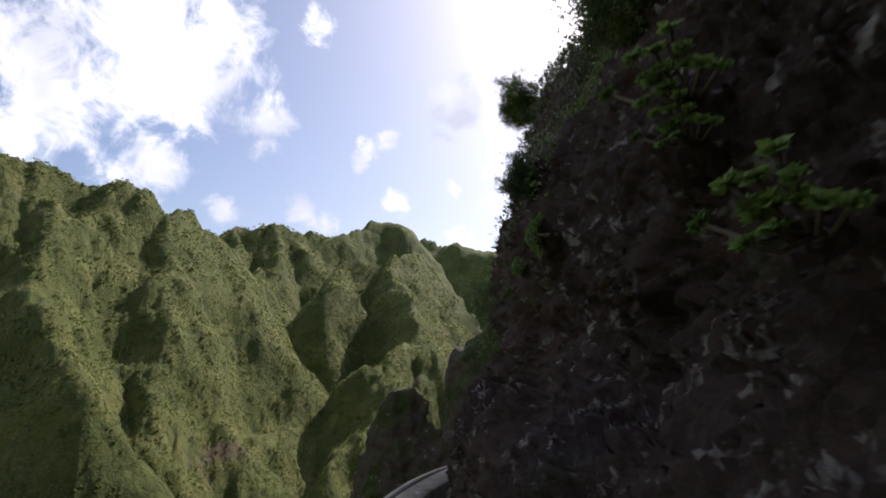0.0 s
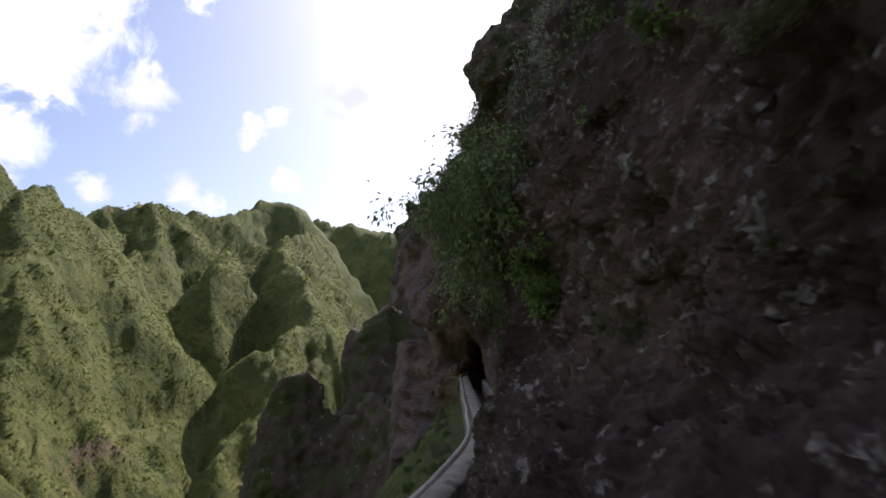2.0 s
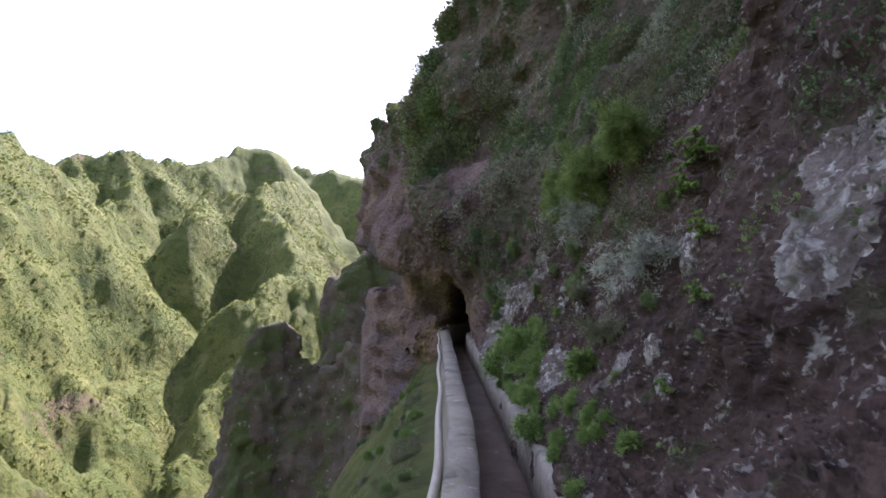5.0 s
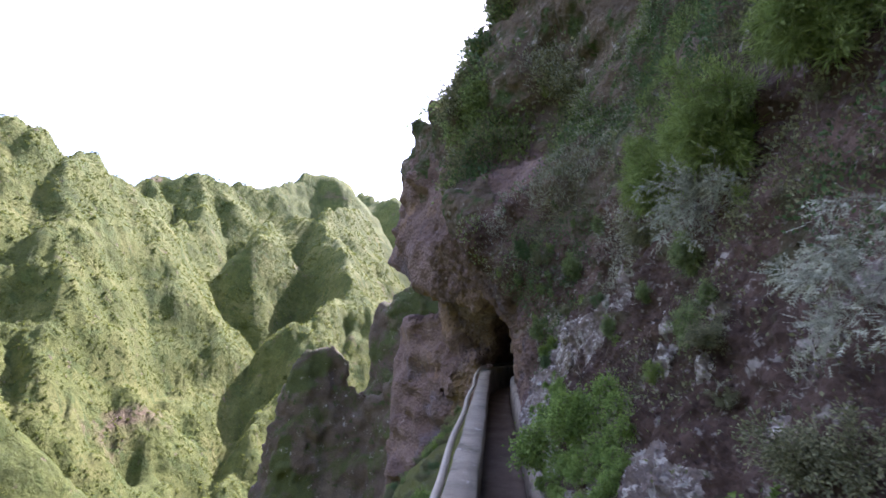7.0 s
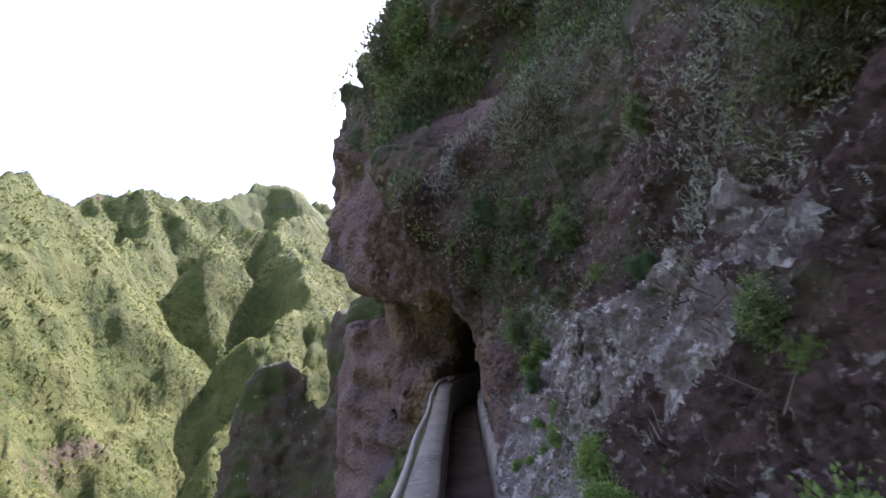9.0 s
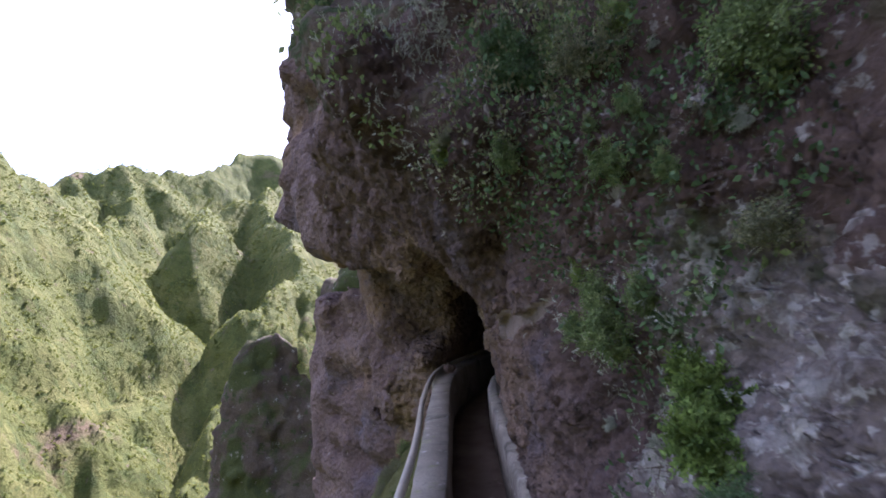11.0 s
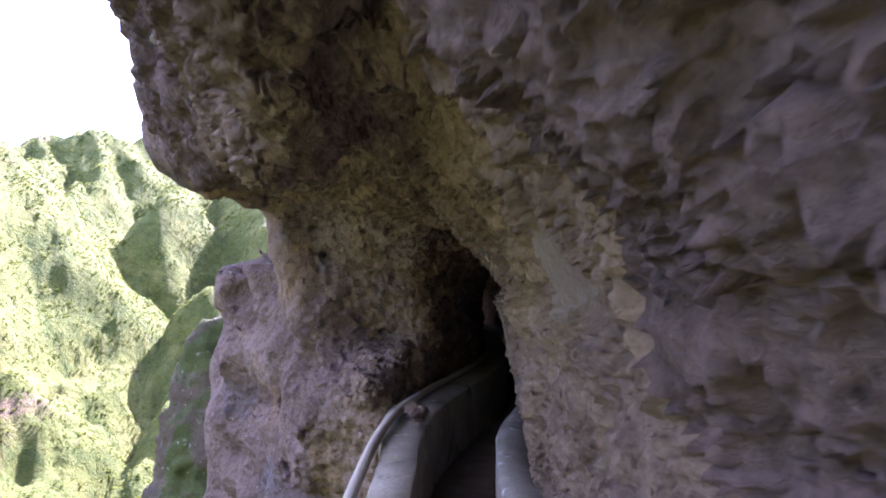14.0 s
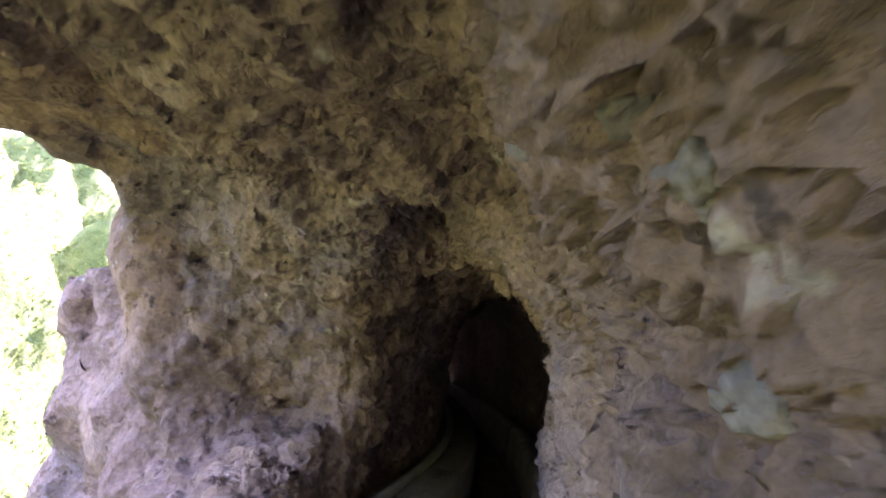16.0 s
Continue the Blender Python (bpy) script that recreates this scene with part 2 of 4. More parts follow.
def surface_nets(d, origin, h):
    """The zero surface of the field d on a grid: vertices and quads."""
    s = d < 0
    nx, ny, nz = d.shape
    inside = sum(s[a:nx - 1 + a, b:ny - 1 + b, c:nz - 1 + c].astype(np.int8) for a in (0, 1) for b in (0, 1) for c in (0, 1))
    cells = np.argwhere((inside > 0) & (inside < 8))
    index = -np.ones((nx - 1, ny - 1, nz - 1), np.int32)
    index[tuple(cells.T)] = np.arange(len(cells))
    total, count = np.zeros((len(cells), 3)), np.zeros(len(cells))
    corner = [(a, b, c) for a in (0, 1) for b in (0, 1) for c in (0, 1)]
    for p in corner:
        for axis in range(3):
            if p[axis]:
                continue
            q = list(p)
            q[axis] = 1
            d0, d1 = d[tuple((cells + p).T)], d[tuple((cells + q).T)]
            cross = (d0 < 0) != (d1 < 0)
            t = np.where(cross, d0 / np.where(cross, d0 - d1, 1), 0)
            pt = np.array(p, float)[None] + np.eye(3)[axis][None] * t[:, None]
            total += pt * cross[:, None]
            count += cross
    verts = origin + (cells + total / count[:, None]) * h
    quads = []
    for axis in range(3):
        e = np.eye(3, dtype=int)[axis]
        s0 = s[:nx - e[0], :ny - e[1], :nz - e[2]]
        s1 = s[e[0]:, e[1]:, e[2]:]
        edges = np.argwhere(s0 != s1)
        b, c = [k for k in range(3) if k != axis]
        edges = edges[(edges[:, b] > 0) & (edges[:, c] > 0)]
        edges = edges[(edges[:, b] < d.shape[b] - 1) & (edges[:, c] < d.shape[c] - 1)]
        eb, ec = np.eye(3, dtype=int)[b], np.eye(3, dtype=int)[c]
        q = np.stack([index[tuple((edges - o).T)] for o in (0 * eb, eb, eb + ec, ec)], 1)
        flip = s[tuple(edges.T)] ^ (axis == 1)
        q[~flip] = q[~flip][:, ::-1]
        quads.append(q)
    q = np.concatenate(quads)
    return verts, q[(q >= 0).all(1)]


def mesh_from(name, verts, faces, mat, smooth=True):
    me = bpy.data.meshes.new(name)
    verts, faces = np.asarray(verts, np.float32), np.asarray(faces, np.int32)
    n = faces.shape[1]
    me.vertices.add(len(verts))
    me.vertices.foreach_set("co", verts.ravel())
    me.loops.add(faces.size)
    me.loops.foreach_set("vertex_index", faces.ravel())
    me.polygons.add(len(faces))
    me.polygons.foreach_set("loop_start", np.arange(0, faces.size, n, dtype=np.int32))
    me.update(calc_edges=True)
    me.validate()
    if smooth:
        me.polygons.foreach_set("use_smooth", np.ones(len(me.polygons), bool))
    me.materials.append(mat)
    return me


def normals_of(verts, quads):
    a, b, c = verts[quads[:, 0]], verts[quads[:, 1]], verts[quads[:, 2]]
    fn = np.cross(b - a, c - a)
    n = np.zeros_like(verts)
    for k in range(4):
        np.add.at(n, quads[:, k], fn)
    return n / (np.linalg.norm(n, axis=1, keepdims=True) + 1e-9)


# ---------------------------------------------------------------- the line of the water channel
LINE = np.array([(-9, 1.9), (-5, 1.1), (-2, 0.45), (0, -0.05), (1.5, -0.42), (2.8, -0.72), (4.3, -0.83), (5.6, -0.74), (7.0, -0.42), (8.5, -0.15), (9.7, -0.03), (11, 0.0),
                 (20.8, 0.0), (21.6, 0.03), (22.3, 0.20), (23.2, 0.58), (24.2, 0.88), (25.8, 1.05), (27.5, 1.0), (30, 0.6)])


def centre(y):
    """The channel's middle, smoothed between the corners of its line."""
    return sum(np.interp(y + o, LINE[:, 0], LINE[:, 1]) for o in (-0.5, -0.25, 0, 0.25, 0.5)) / 5


# ---------------------------------------------------------------- the rock
def rock_face(y, z):
    """How far right the bare face of the cliff stands, before roughness."""
    c = centre(np.minimum(y, 16.0))
    bulge = 1 - sstep(5.6, 7.0, y)
    x_bulge = c + 0.27 + 0.10 * sstep(1.2, 0.2, y) + 0.27 * sstep(1.05, 1.5, z) * (1 - 0.8 * sstep(4.5, 5.4, y)) + 0.40 * np.maximum(z - 1.9, 0)
    x_mid = c + 0.27 + 0.40 * np.maximum(z - 0.35, 0) + 0.22 * sstep(6.5, 8.0, y) * (1 - sstep(11, 13.5, y)) * sstep(0.3, 1.2, z)
    x_mid = x_mid - 0.16 * np.maximum(z - 2.2, 0)
    return x_bulge * bulge + x_mid * (1 - bulge)


def spur(x, y, z):
    """The spur across the path: a face that leans out over the valley, a planted slope towards the walker, and the brow above. Negative inside."""
    face = -0.30 - 0.36 * (np.minimum(y, 25.8) - 18) - 0.45 * np.clip(z - 2.0, -0.5, 0.8) + 0.12 * np.clip(z - 2.8, 0, 6) + 0.5 * np.maximum(y - 26.5, 0) + 0.26 * np.exp(-((y - 21.6) / 1.5) ** 2) * sstep(2.0, 2.8, z)
    face = face + 0.12 * sstep(2.7, 2.2, z) * sstep(17.5, 18.5, y) * sstep(21.5, 20.5, y)
    planted = 0.40 * (z - 2.8) - 0.70 * (x + 0.66) - 0.59 * (y - 18)
    low = np.maximum(np.maximum((face - x) * 0.92, planted), (z - 6.5 - 0.25 * x) * 0.8)
    brow = np.maximum(np.maximum(0.85 - 0.33 * np.clip(z - 5.5, 0, 2.2) + 0.22 * np.maximum(z - 7.7, 0) - x, 17.4 - 0.25 * np.minimum(x - 0.8, 2) - y), 5.45 + 0.12 * (x - 0.8) - z)
    return np.minimum(low, np.maximum(brow, y - 25))


def rock_field(x, y, z):
    c = centre(y)
    warp = 0.55 * fbm(x * 0.45, y * 0.45, z * 0.45, 2)
    fine = 0.24 * fbm(x * 1.5 + 3, y * 1.5, z * 1.5, 2)
    near = np.exp(-((x - c) / 0.9) ** 2) * sstep(3.2, 1.6, z)
    rough = (warp * sstep(2.0, 5.0, z) * 0.9 + warp * 0.3 + fine) * (1 - 0.72 * near) * (1 - 0.6 * np.exp(-((z - 1.9) / 0.8) ** 2) * sstep(17.3, 18.2, y) * sstep(0.2, -0.4, x))
    top = 7.5 + 0.75 * (x + 3.0) + 9 * sstep(0.8, 1.8, x) + 9 * sstep(16.5, 13, y) + 0.9 * fbm(x * 0.5, y * 0.5, x * 0, 3)
    d = np.minimum(np.maximum(rock_face(y, z) - x, (z - top) * 0.7), np.where(y > 12.5, spur(x, y, z), 9.0)) + rough
    # ribs that run down the leaning face, with hollows between
    rib = np.abs(vnoise(y * 0.75 + 0.25 * z, x * 0.3, z * 0.22)) - 0.3
    d = d + 0.34 * rib * sstep(16.4, 17.6, y) * sstep(1.5, 2.2, z) * sstep(7, 5, z) * sstep(1.0, -0.2, x)
    # the undercut that the path runs through
    roof = 1.74 + 0.10 * np.clip(-0.4 - x, 0, 1.6) + 0.30 * sstep(18.6, 16.5, y) + 0.8 * fine + 0.25 * warp * sstep(-0.4, -1.2, x)
    right = 0.32 - 0.16 * sstep(0.5, 1.2, z) - 0.32 * sstep(1.2, 1.8, z) + 0.35 * fine + 0.26 * sstep(20.2, 21.3, y)
    back = 21.9 - 1.25 * np.minimum(x + 0.26, 0) + 1.4 * fine + 0.5 * warp * sstep(-0.3, -1.2, x) - 0.35 * sstep(1.2, 1.7, z) + 0.3 * sstep(0.6, -1.5, z) + 1.6 * np.maximum(x + 0.2, 0)
    # an alcove hollowed behind the lip
    back = back + 0.55 * np.exp(-((x + 0.35) / 0.5) ** 2) * sstep(0.55, 0.9, z) * sstep(1.75, 1.3, z)
    back = back + (0.55 * np.abs(fbm(x * 1.3, y * 1.3, z * 1.7, 3)) - 0.22 + 0.10 * np.sin(z * 9 + 4 * warp)) * sstep(-0.5, -1.1, x)
    under = np.maximum(np.maximum(np.maximum(z - roof, x - right), y - back), 15.9 - y)
    # the tunnel
    tunnel = np.maximum(np.maximum(np.maximum(x - c - 0.44, c - 0.56 + 0.10 * sstep(0.5, 1.2, z) - x), z - 1.60 + 1.6 * (x - c) ** 2), 21.8 - y) + 0.30 * fine
    # daylight between the overhang and the outcrop below it
    gap = np.maximum(np.maximum(x + 1.55 - 0.2 * np.abs(z - 1.8), 1.42 + 0.4 * fine - z), z - 1.95 - 0.30 * np.clip(y - 22.3, 0, 3) - 0.2 * np.maximum(-1.7 - x, 0)) + 0.5 * fine
    # room to walk along the channel
    free = np.maximum(np.maximum(np.abs(x - c - 0.02) - 0.21, z - 1.80), y - 17.5)
    return np.maximum(d, -np.minimum(np.minimum(under, tunnel), np.minimum(gap, free)))


def build_rock():
    h = 0.10
    lo, hi = np.array((-4.4, -6.0, -5.0)), np.array((6.0, 33.0, 15.5))
    n = np.ceil((hi - lo) / h).astype(int)
    d = np.empty(n, np.float32)
    ys, zs = lo[1] + np.arange(n[1]) * h, lo[2] + np.arange(n[2]) * h
    for i0 in range(0, n[0], 16):
        xs = lo[0] + np.arange(i0, min(i0 + 16, n[0])) * h
        X, Y, Z = np.meshgrid(xs, ys, zs, indexing="ij")
        # full detail only where the face can be
        base = np.minimum(rock_face(Y, Z) - X, np.where(Y > 12.5, spur(X, Y, Z), 9.0))
        close = np.abs(base) < 2.2
        close |= (Y > 12.5) & (X < 1.6) | (np.abs(Z - 8.5 - 0.75 * X) < 11) & (Y > 13) & (base < 2.2)
        out = np.where(base > 0, 1.0, -1.0).astype(np.float32)
        out[close] = rock_field(X[close], Y[close], Z[close])
        d[i0:i0 + 16] = out
    verts, quads = surface_nets(d, lo, h)
    nor = normals_of(verts, quads)
    x, y, z = verts.T
    amp = 0.035 + 0.05 * sstep(1.8, 4, z)
    rel = fbm(x * 4, y * 4, z * 4, 3, 0.55)
    lump = np.abs(vnoise(x * 2.2, y * 2.2, z * 1.6))
    verts = verts + nor * (amp * rel + 0.09 * (lump - 0.3) * (0.5 + 0.5 * sstep(1.5, 3, z)))[:, None]
    return verts, quads


SEAMS = []


def refine(verts, quads, pick):
    """Splits the picked quads in four; the rest stay."""
    q = quads[pick]
    e = np.sort(np.stack([q, np.roll(q, -1, 1)], -1).reshape(-1, 2), 1)
    key, inv = np.unique(e[:, 0].astype(np.int64) * len(verts) + e[:, 1], return_inverse=True)
    mids = (verts[key // len(verts)] + verts[key % len(verts)]) / 2
    once = np.where(np.bincount(inv.ravel()) == 1)[0]
    SEAMS.append((len(verts) + once, key[once] // len(verts), key[once] % len(verts)))
    m = len(verts) + inv.reshape(-1, 4)
    cen = len(verts) + len(mids) + np.arange(len(q))
    new_q = np.concatenate([np.stack([q[:, k], m[:, k], cen, m[:, k - 1]], 1) for k in range(4)])
    return np.concatenate([verts, mids, verts[q].mean(1)]), np.concatenate([quads[~pick], new_q])


def near_path(v):
    """1 beside the path at the height of the eye, falling to 0 a little farther off."""
    far = np.abs(v[:, 0] - centre(np.clip(v[:, 1], -5, 29)))
    return sstep(1.9, 1.2, far) * sstep(3.6, 2.7, v[:, 2]) * sstep(-1.2, -0.6, v[:, 1]) * sstep(26, 25, v[:, 1]) * sstep(-0.6, -0.1, v[:, 2])


def cement_patch(v):
    """1 where the wall beside the path was smoothed over with cement."""
    x, y, z = v.T
    j = 0.09 * fbm(x * 4, y * 4, z * 4, 3)
    a = (np.abs(y - 17.25 + j) < 0.42) & (np.abs(z - 1.33 + 0.14 * (y - 17.2) + j) < 0.055)
    b = (np.abs(y - 19.25 + j) < 0.22) & (np.abs(z - 1.36 + j) < 0.09)
    return ((a | b) & (x > -0.1) & (x < 0.6)).astype(float)


ROCK_V, ROCK_Q = build_rock()
for _ in range(2):
    ROCK_V, ROCK_Q = refine(ROCK_V, ROCK_Q, near_path(ROCK_V[ROCK_Q].mean(1)) > 0)
mid_q = ROCK_V[ROCK_Q].mean(1)
beside = np.abs(mid_q[:, 0] - centre(np.clip(mid_q[:, 1], -5, 29))) < 0.85
ROCK_V, ROCK_Q = refine(ROCK_V, ROCK_Q, beside & (mid_q[:, 2] > 0.45) & (mid_q[:, 2] < 2.15) & (mid_q[:, 1] > 0.4) & (mid_q[:, 1] < 22.4) & (near_path(mid_q) > 0))
nx, ny, nz = (ROCK_V + 0.013 * np.random.RandomState(3).normal(size=ROCK_V.shape)).T
crumb = np.abs(fbm(nx * 5, ny * 5, nz * 5, 3, 0.6)) * 0.055 + fbm(nx * 10, ny * 10, nz * 10, 2) * 0.018 + fbm(nx * 21, ny * 21, nz * 21, 2) * 0.014 + np.maximum(vnoise(nx * 34, ny * 34, nz * 34), 0) * 0.012 - 0.03 * sstep(0.35, 0.75, vnoise(nx * 3.1, ny * 3.1, nz * 3.1))
ROCK_V = ROCK_V + normals_of(ROCK_V, ROCK_Q) * (crumb * near_path(ROCK_V) * (1 - 0.8 * cement_patch(ROCK_V)))[:, None]
for mid_v, end_a, end_b in SEAMS:
    ROCK_V[mid_v] = (ROCK_V[end_a] + ROCK_V[end_b]) / 2
ROCK_N = normals_of(ROCK_V, ROCK_Q)


def rock_zones(me):
    """Brown lava; lighter tuff round the tunnel; lichen on the outcrop beside the path; mossy lava above."""
    c = ROCK_V[ROCK_Q].mean(1)
    x, y, z = c.T
    j = fbm(x * 1.3, y * 1.3, z * 1.3, 3)
    zone = np.zeros(len(c), np.int32)
    zone[(z > 3.0 + 0.9 * j) & (y < 26)] = 3
    zone[(y > 15.9 + 0.5 * j) & (z < 4.6 + 0.9 * j) & (0.40 * (z - 2.8) - 0.70 * (x + 0.66) - 0.59 * (y - 18) < -0.12 + 0.15 * j)] = 4
    # left of the x limit, the darker rock also carries the recess's shade
    zone[(y > 18.6 + 0.9 * j) & (z < 1.95 + 0.2 * j) & (x > -0.9 + 0.3 * j)] = 1
    zone[(y > 13.6 + 0.5 * j) & (y < 16.2 + 0.4 * j) & (z < 1.55 + 0.35 * j)] = 2
    zone[(j > 0.55) & (y > 7) & (y < 14) & (z < 2.5)] = 2
    zone[cement_patch(c) > 0.5] = 5
    for m in (TUFF, LICHEN, MOSSY, PURPLE, CEMENT):
        me.materials.append(m)
    me.polygons.foreach_set("material_index", zone[:len(me.polygons)])
    return me


cliff = tagged(new("cliff", rock_zones(mesh_from("cliff", ROCK_V, ROCK_Q, ROCK))), "dark brown volcanic cliff with an undercut path and a tunnel", "cliff", kind="structure")

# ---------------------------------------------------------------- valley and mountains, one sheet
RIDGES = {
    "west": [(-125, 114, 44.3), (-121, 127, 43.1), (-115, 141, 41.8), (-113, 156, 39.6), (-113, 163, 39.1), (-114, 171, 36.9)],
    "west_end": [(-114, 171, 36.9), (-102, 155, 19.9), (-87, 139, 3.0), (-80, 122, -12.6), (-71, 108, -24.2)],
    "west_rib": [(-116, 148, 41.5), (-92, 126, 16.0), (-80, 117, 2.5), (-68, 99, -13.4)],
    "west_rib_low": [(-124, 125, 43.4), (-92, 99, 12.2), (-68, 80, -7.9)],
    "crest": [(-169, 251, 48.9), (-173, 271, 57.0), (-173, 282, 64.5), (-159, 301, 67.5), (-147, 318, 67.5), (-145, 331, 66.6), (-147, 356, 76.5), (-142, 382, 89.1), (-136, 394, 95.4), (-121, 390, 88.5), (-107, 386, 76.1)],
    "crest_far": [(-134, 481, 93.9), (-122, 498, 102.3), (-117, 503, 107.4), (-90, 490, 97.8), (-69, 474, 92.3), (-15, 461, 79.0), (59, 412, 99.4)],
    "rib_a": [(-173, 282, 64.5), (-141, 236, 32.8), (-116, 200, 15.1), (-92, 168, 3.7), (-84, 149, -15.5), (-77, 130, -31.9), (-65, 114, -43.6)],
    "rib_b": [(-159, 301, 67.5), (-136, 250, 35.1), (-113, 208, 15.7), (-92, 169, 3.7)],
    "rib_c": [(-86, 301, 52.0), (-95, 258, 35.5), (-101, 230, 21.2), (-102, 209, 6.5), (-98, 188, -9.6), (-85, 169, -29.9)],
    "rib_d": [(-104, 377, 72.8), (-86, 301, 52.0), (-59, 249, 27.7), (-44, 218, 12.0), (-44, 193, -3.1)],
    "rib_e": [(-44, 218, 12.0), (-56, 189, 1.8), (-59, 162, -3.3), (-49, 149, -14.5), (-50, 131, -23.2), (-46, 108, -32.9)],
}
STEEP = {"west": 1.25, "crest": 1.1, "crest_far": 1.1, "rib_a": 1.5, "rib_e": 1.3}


def ridge_height(x, y, pts, k, sharp):
    best = np.full(x.shape, -1e3)
    for (x0, y0, z0), (x1, y1, z1) in zip(pts, pts[1:]):
        dx, dy = x1 - x0, y1 - y0
        t = np.clip(((x - x0) * dx + (y - y0) * dy) / (dx * dx + dy * dy), 0, 1)
        r = np.hypot(x - x0 - t * dx, y - y0 - t * dy)
        best = np.maximum(best, z0 + (z1 - z0) * t - k * (np.sqrt(r * r + sharp * sharp) - sharp))
    return best


def ground_height(x, y):
    r = np.hypot(x, y - 8)
    wx = x + (5 + 0.02 * r) * fbm(x * 0.022, y * 0.022, x * 0 + 1, 3) * sstep(35, 110, r)
    wy = y + (5 + 0.02 * r) * fbm(x * 0.022, y * 0.022, x * 0 + 5, 3) * sstep(35, 110, r)
    z = np.full(x.shape, -62.0) + 14 * sstep(60, 250, r)
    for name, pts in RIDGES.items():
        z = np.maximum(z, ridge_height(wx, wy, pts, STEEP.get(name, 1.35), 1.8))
    az = np.arctan2(-x, y - 8)
    u, v = az + 0.05 * fbm(x * 0.02, y * 0.02, x * 0 + 7, 2), r * 0.011
    gully = np.abs(fbm(u * 13, v, x * 0 + 9, 3)) * 4.2 + np.abs(fbm(x * 0.07, y * 0.07, x * 0 + 2, 4)) * 2.0 + fbm(x * 0.2, y * 0.2, x * 0 + 3, 3) * 0.9
    ledge = np.sin(z * 0.5 + 2 * fbm(x * 0.03, y * 0.03, x * 0 + 4, 2)) * 0.8
    z = z + (gully - 1.9 + ledge) * sstep(70, 130, r) + 0.7 * fbm(x * 0.5, y * 0.5, x * 0, 4) * sstep(25, 60, r) * (1 - sstep(150, 300, r))
    # the hillside that the path is cut into
    c = centre(np.clip(y, -9, 30))
    left = c - x - 0.40
    hill = np.where(left > 0, -0.25 - 0.45 * np.minimum(left, 0.5) - 1.35 * np.maximum(left - 0.5, 0), -0.25 + 0 * x)
    hill = hill + 0.25 * fbm(x * 0.9, y * 0.9, x * 0, 3) * sstep(0.2, 1.2, left)
    ext = np.where(y > 30, hill - 1.2 * (y - 30), hill)
    # unseen rise behind the cliff, added to close the ground and block the sun
    ext = np.where(x > 4.5, 1.25 * (x - 4.5) - 1 + 5 * sstep(4.5, 9, x) * sstep(40, 25, y), ext)
    ext = np.where(y < -9, np.maximum(ext, -0.4 * (y + 9) - 4 + 0.6 * np.maximum(x, -6)), ext)
    return np.maximum(z, np.minimum(ext, 150))


def build_ground():
    az = np.radians(np.concatenate([np.arange(-28, 62, 0.1), np.arange(62, 332, 2.0)]))     # counted from +Y to the left
    rr = np.concatenate([np.linspace(0.05, 12, 70), np.geomspace(12.2, 1800, 400)])
    A, R = np.meshgrid(az, rr, indexing="ij")
    x, y = -np.sin(A) * R, 8 + np.cos(A) * R
    z = ground_height(x, y)
    z = np.where(R > 900, z * np.clip((1800 - R) / 900, 0, 1) - 30 * sstep(900, 1200, R), z)
    verts = np.stack([x, y, z], -1).reshape(-1, 3)
    na, nr = A.shape
    i, j = np.meshgrid(np.arange(na), np.arange(nr - 1), indexing="ij")
    i2 = (i + 1) % na
    quads = np.stack([i * nr + j, i2 * nr + j, i2 * nr + j + 1, i * nr + j + 1], -1).reshape(-1, 4)
    return verts, quads[:, ::-1]


CRAG = {
    "spire": [(-19.0, 66.6, -2.6), (-18.3, 66.9, -1.2), (-15.5, 67.7, -2.3), (-11.6, 67.5, -3.2), (-7.7, 64.9, -5.0), (-1.4, 57.1, -6.5)],
    "crag": [(-11.6, 74.5, 8.2), (-10.0, 73.6, 12.4), (-5.3, 76.2, 15.4), (3.9, 75.7, 17.8)],
}


def crag_mesh(name, pts, k, box, h, lump, mat):
    """A steep rock round a crest line."""
    lo, hi = np.array(box[0], float), np.array(box[1], float)
    X, Y, Z = np.meshgrid(*[np.arange(a, b, h) for a, b in zip(lo, hi)], indexing="ij")
    d = (Z - ridge_height(X, Y, pts, k, 0.4)) / k
    d = d + lump * fbm(X * 0.16, Y * 0.16, Z * 0.16, 3) + 0.35 * lump * np.abs(fbm(X * 0.7, Y * 0.7, Z * 0.35, 3)) - 0.03 * np.clip(-4 - Z, 0, 40)
    d = np.maximum(d, Z - hi[2] + h * 2)
    v, q = surface_nets(d.astype(np.float32), lo, h)
    x, y, z = v.T
    v = v + normals_of(v, q) * (0.42 * fbm(x * 1.1, y * 1.1, z * 0.7, 4, 0.6))[:, None]
    return new(name, mesh_from(name, v, q, mat))


tagged(crag_mesh("rock_spire", CRAG["spire"], 5.0, ((-34, 54, -34), (2, 76, 2)), 0.4, 0.8, CRAGROCK), "grey-brown rock fin with grass on its crest", "rock", kind="structure")
tagged(crag_mesh("rock_crag", CRAG["crag"], 4.5, ((-30, 66, -34), (12, 90, 22)), 0.5, 1.5, CRAGROCK), "brown overhanging crag with sparse green plants", "rock", kind="structure")

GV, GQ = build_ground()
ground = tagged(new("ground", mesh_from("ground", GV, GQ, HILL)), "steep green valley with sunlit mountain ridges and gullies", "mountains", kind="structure")


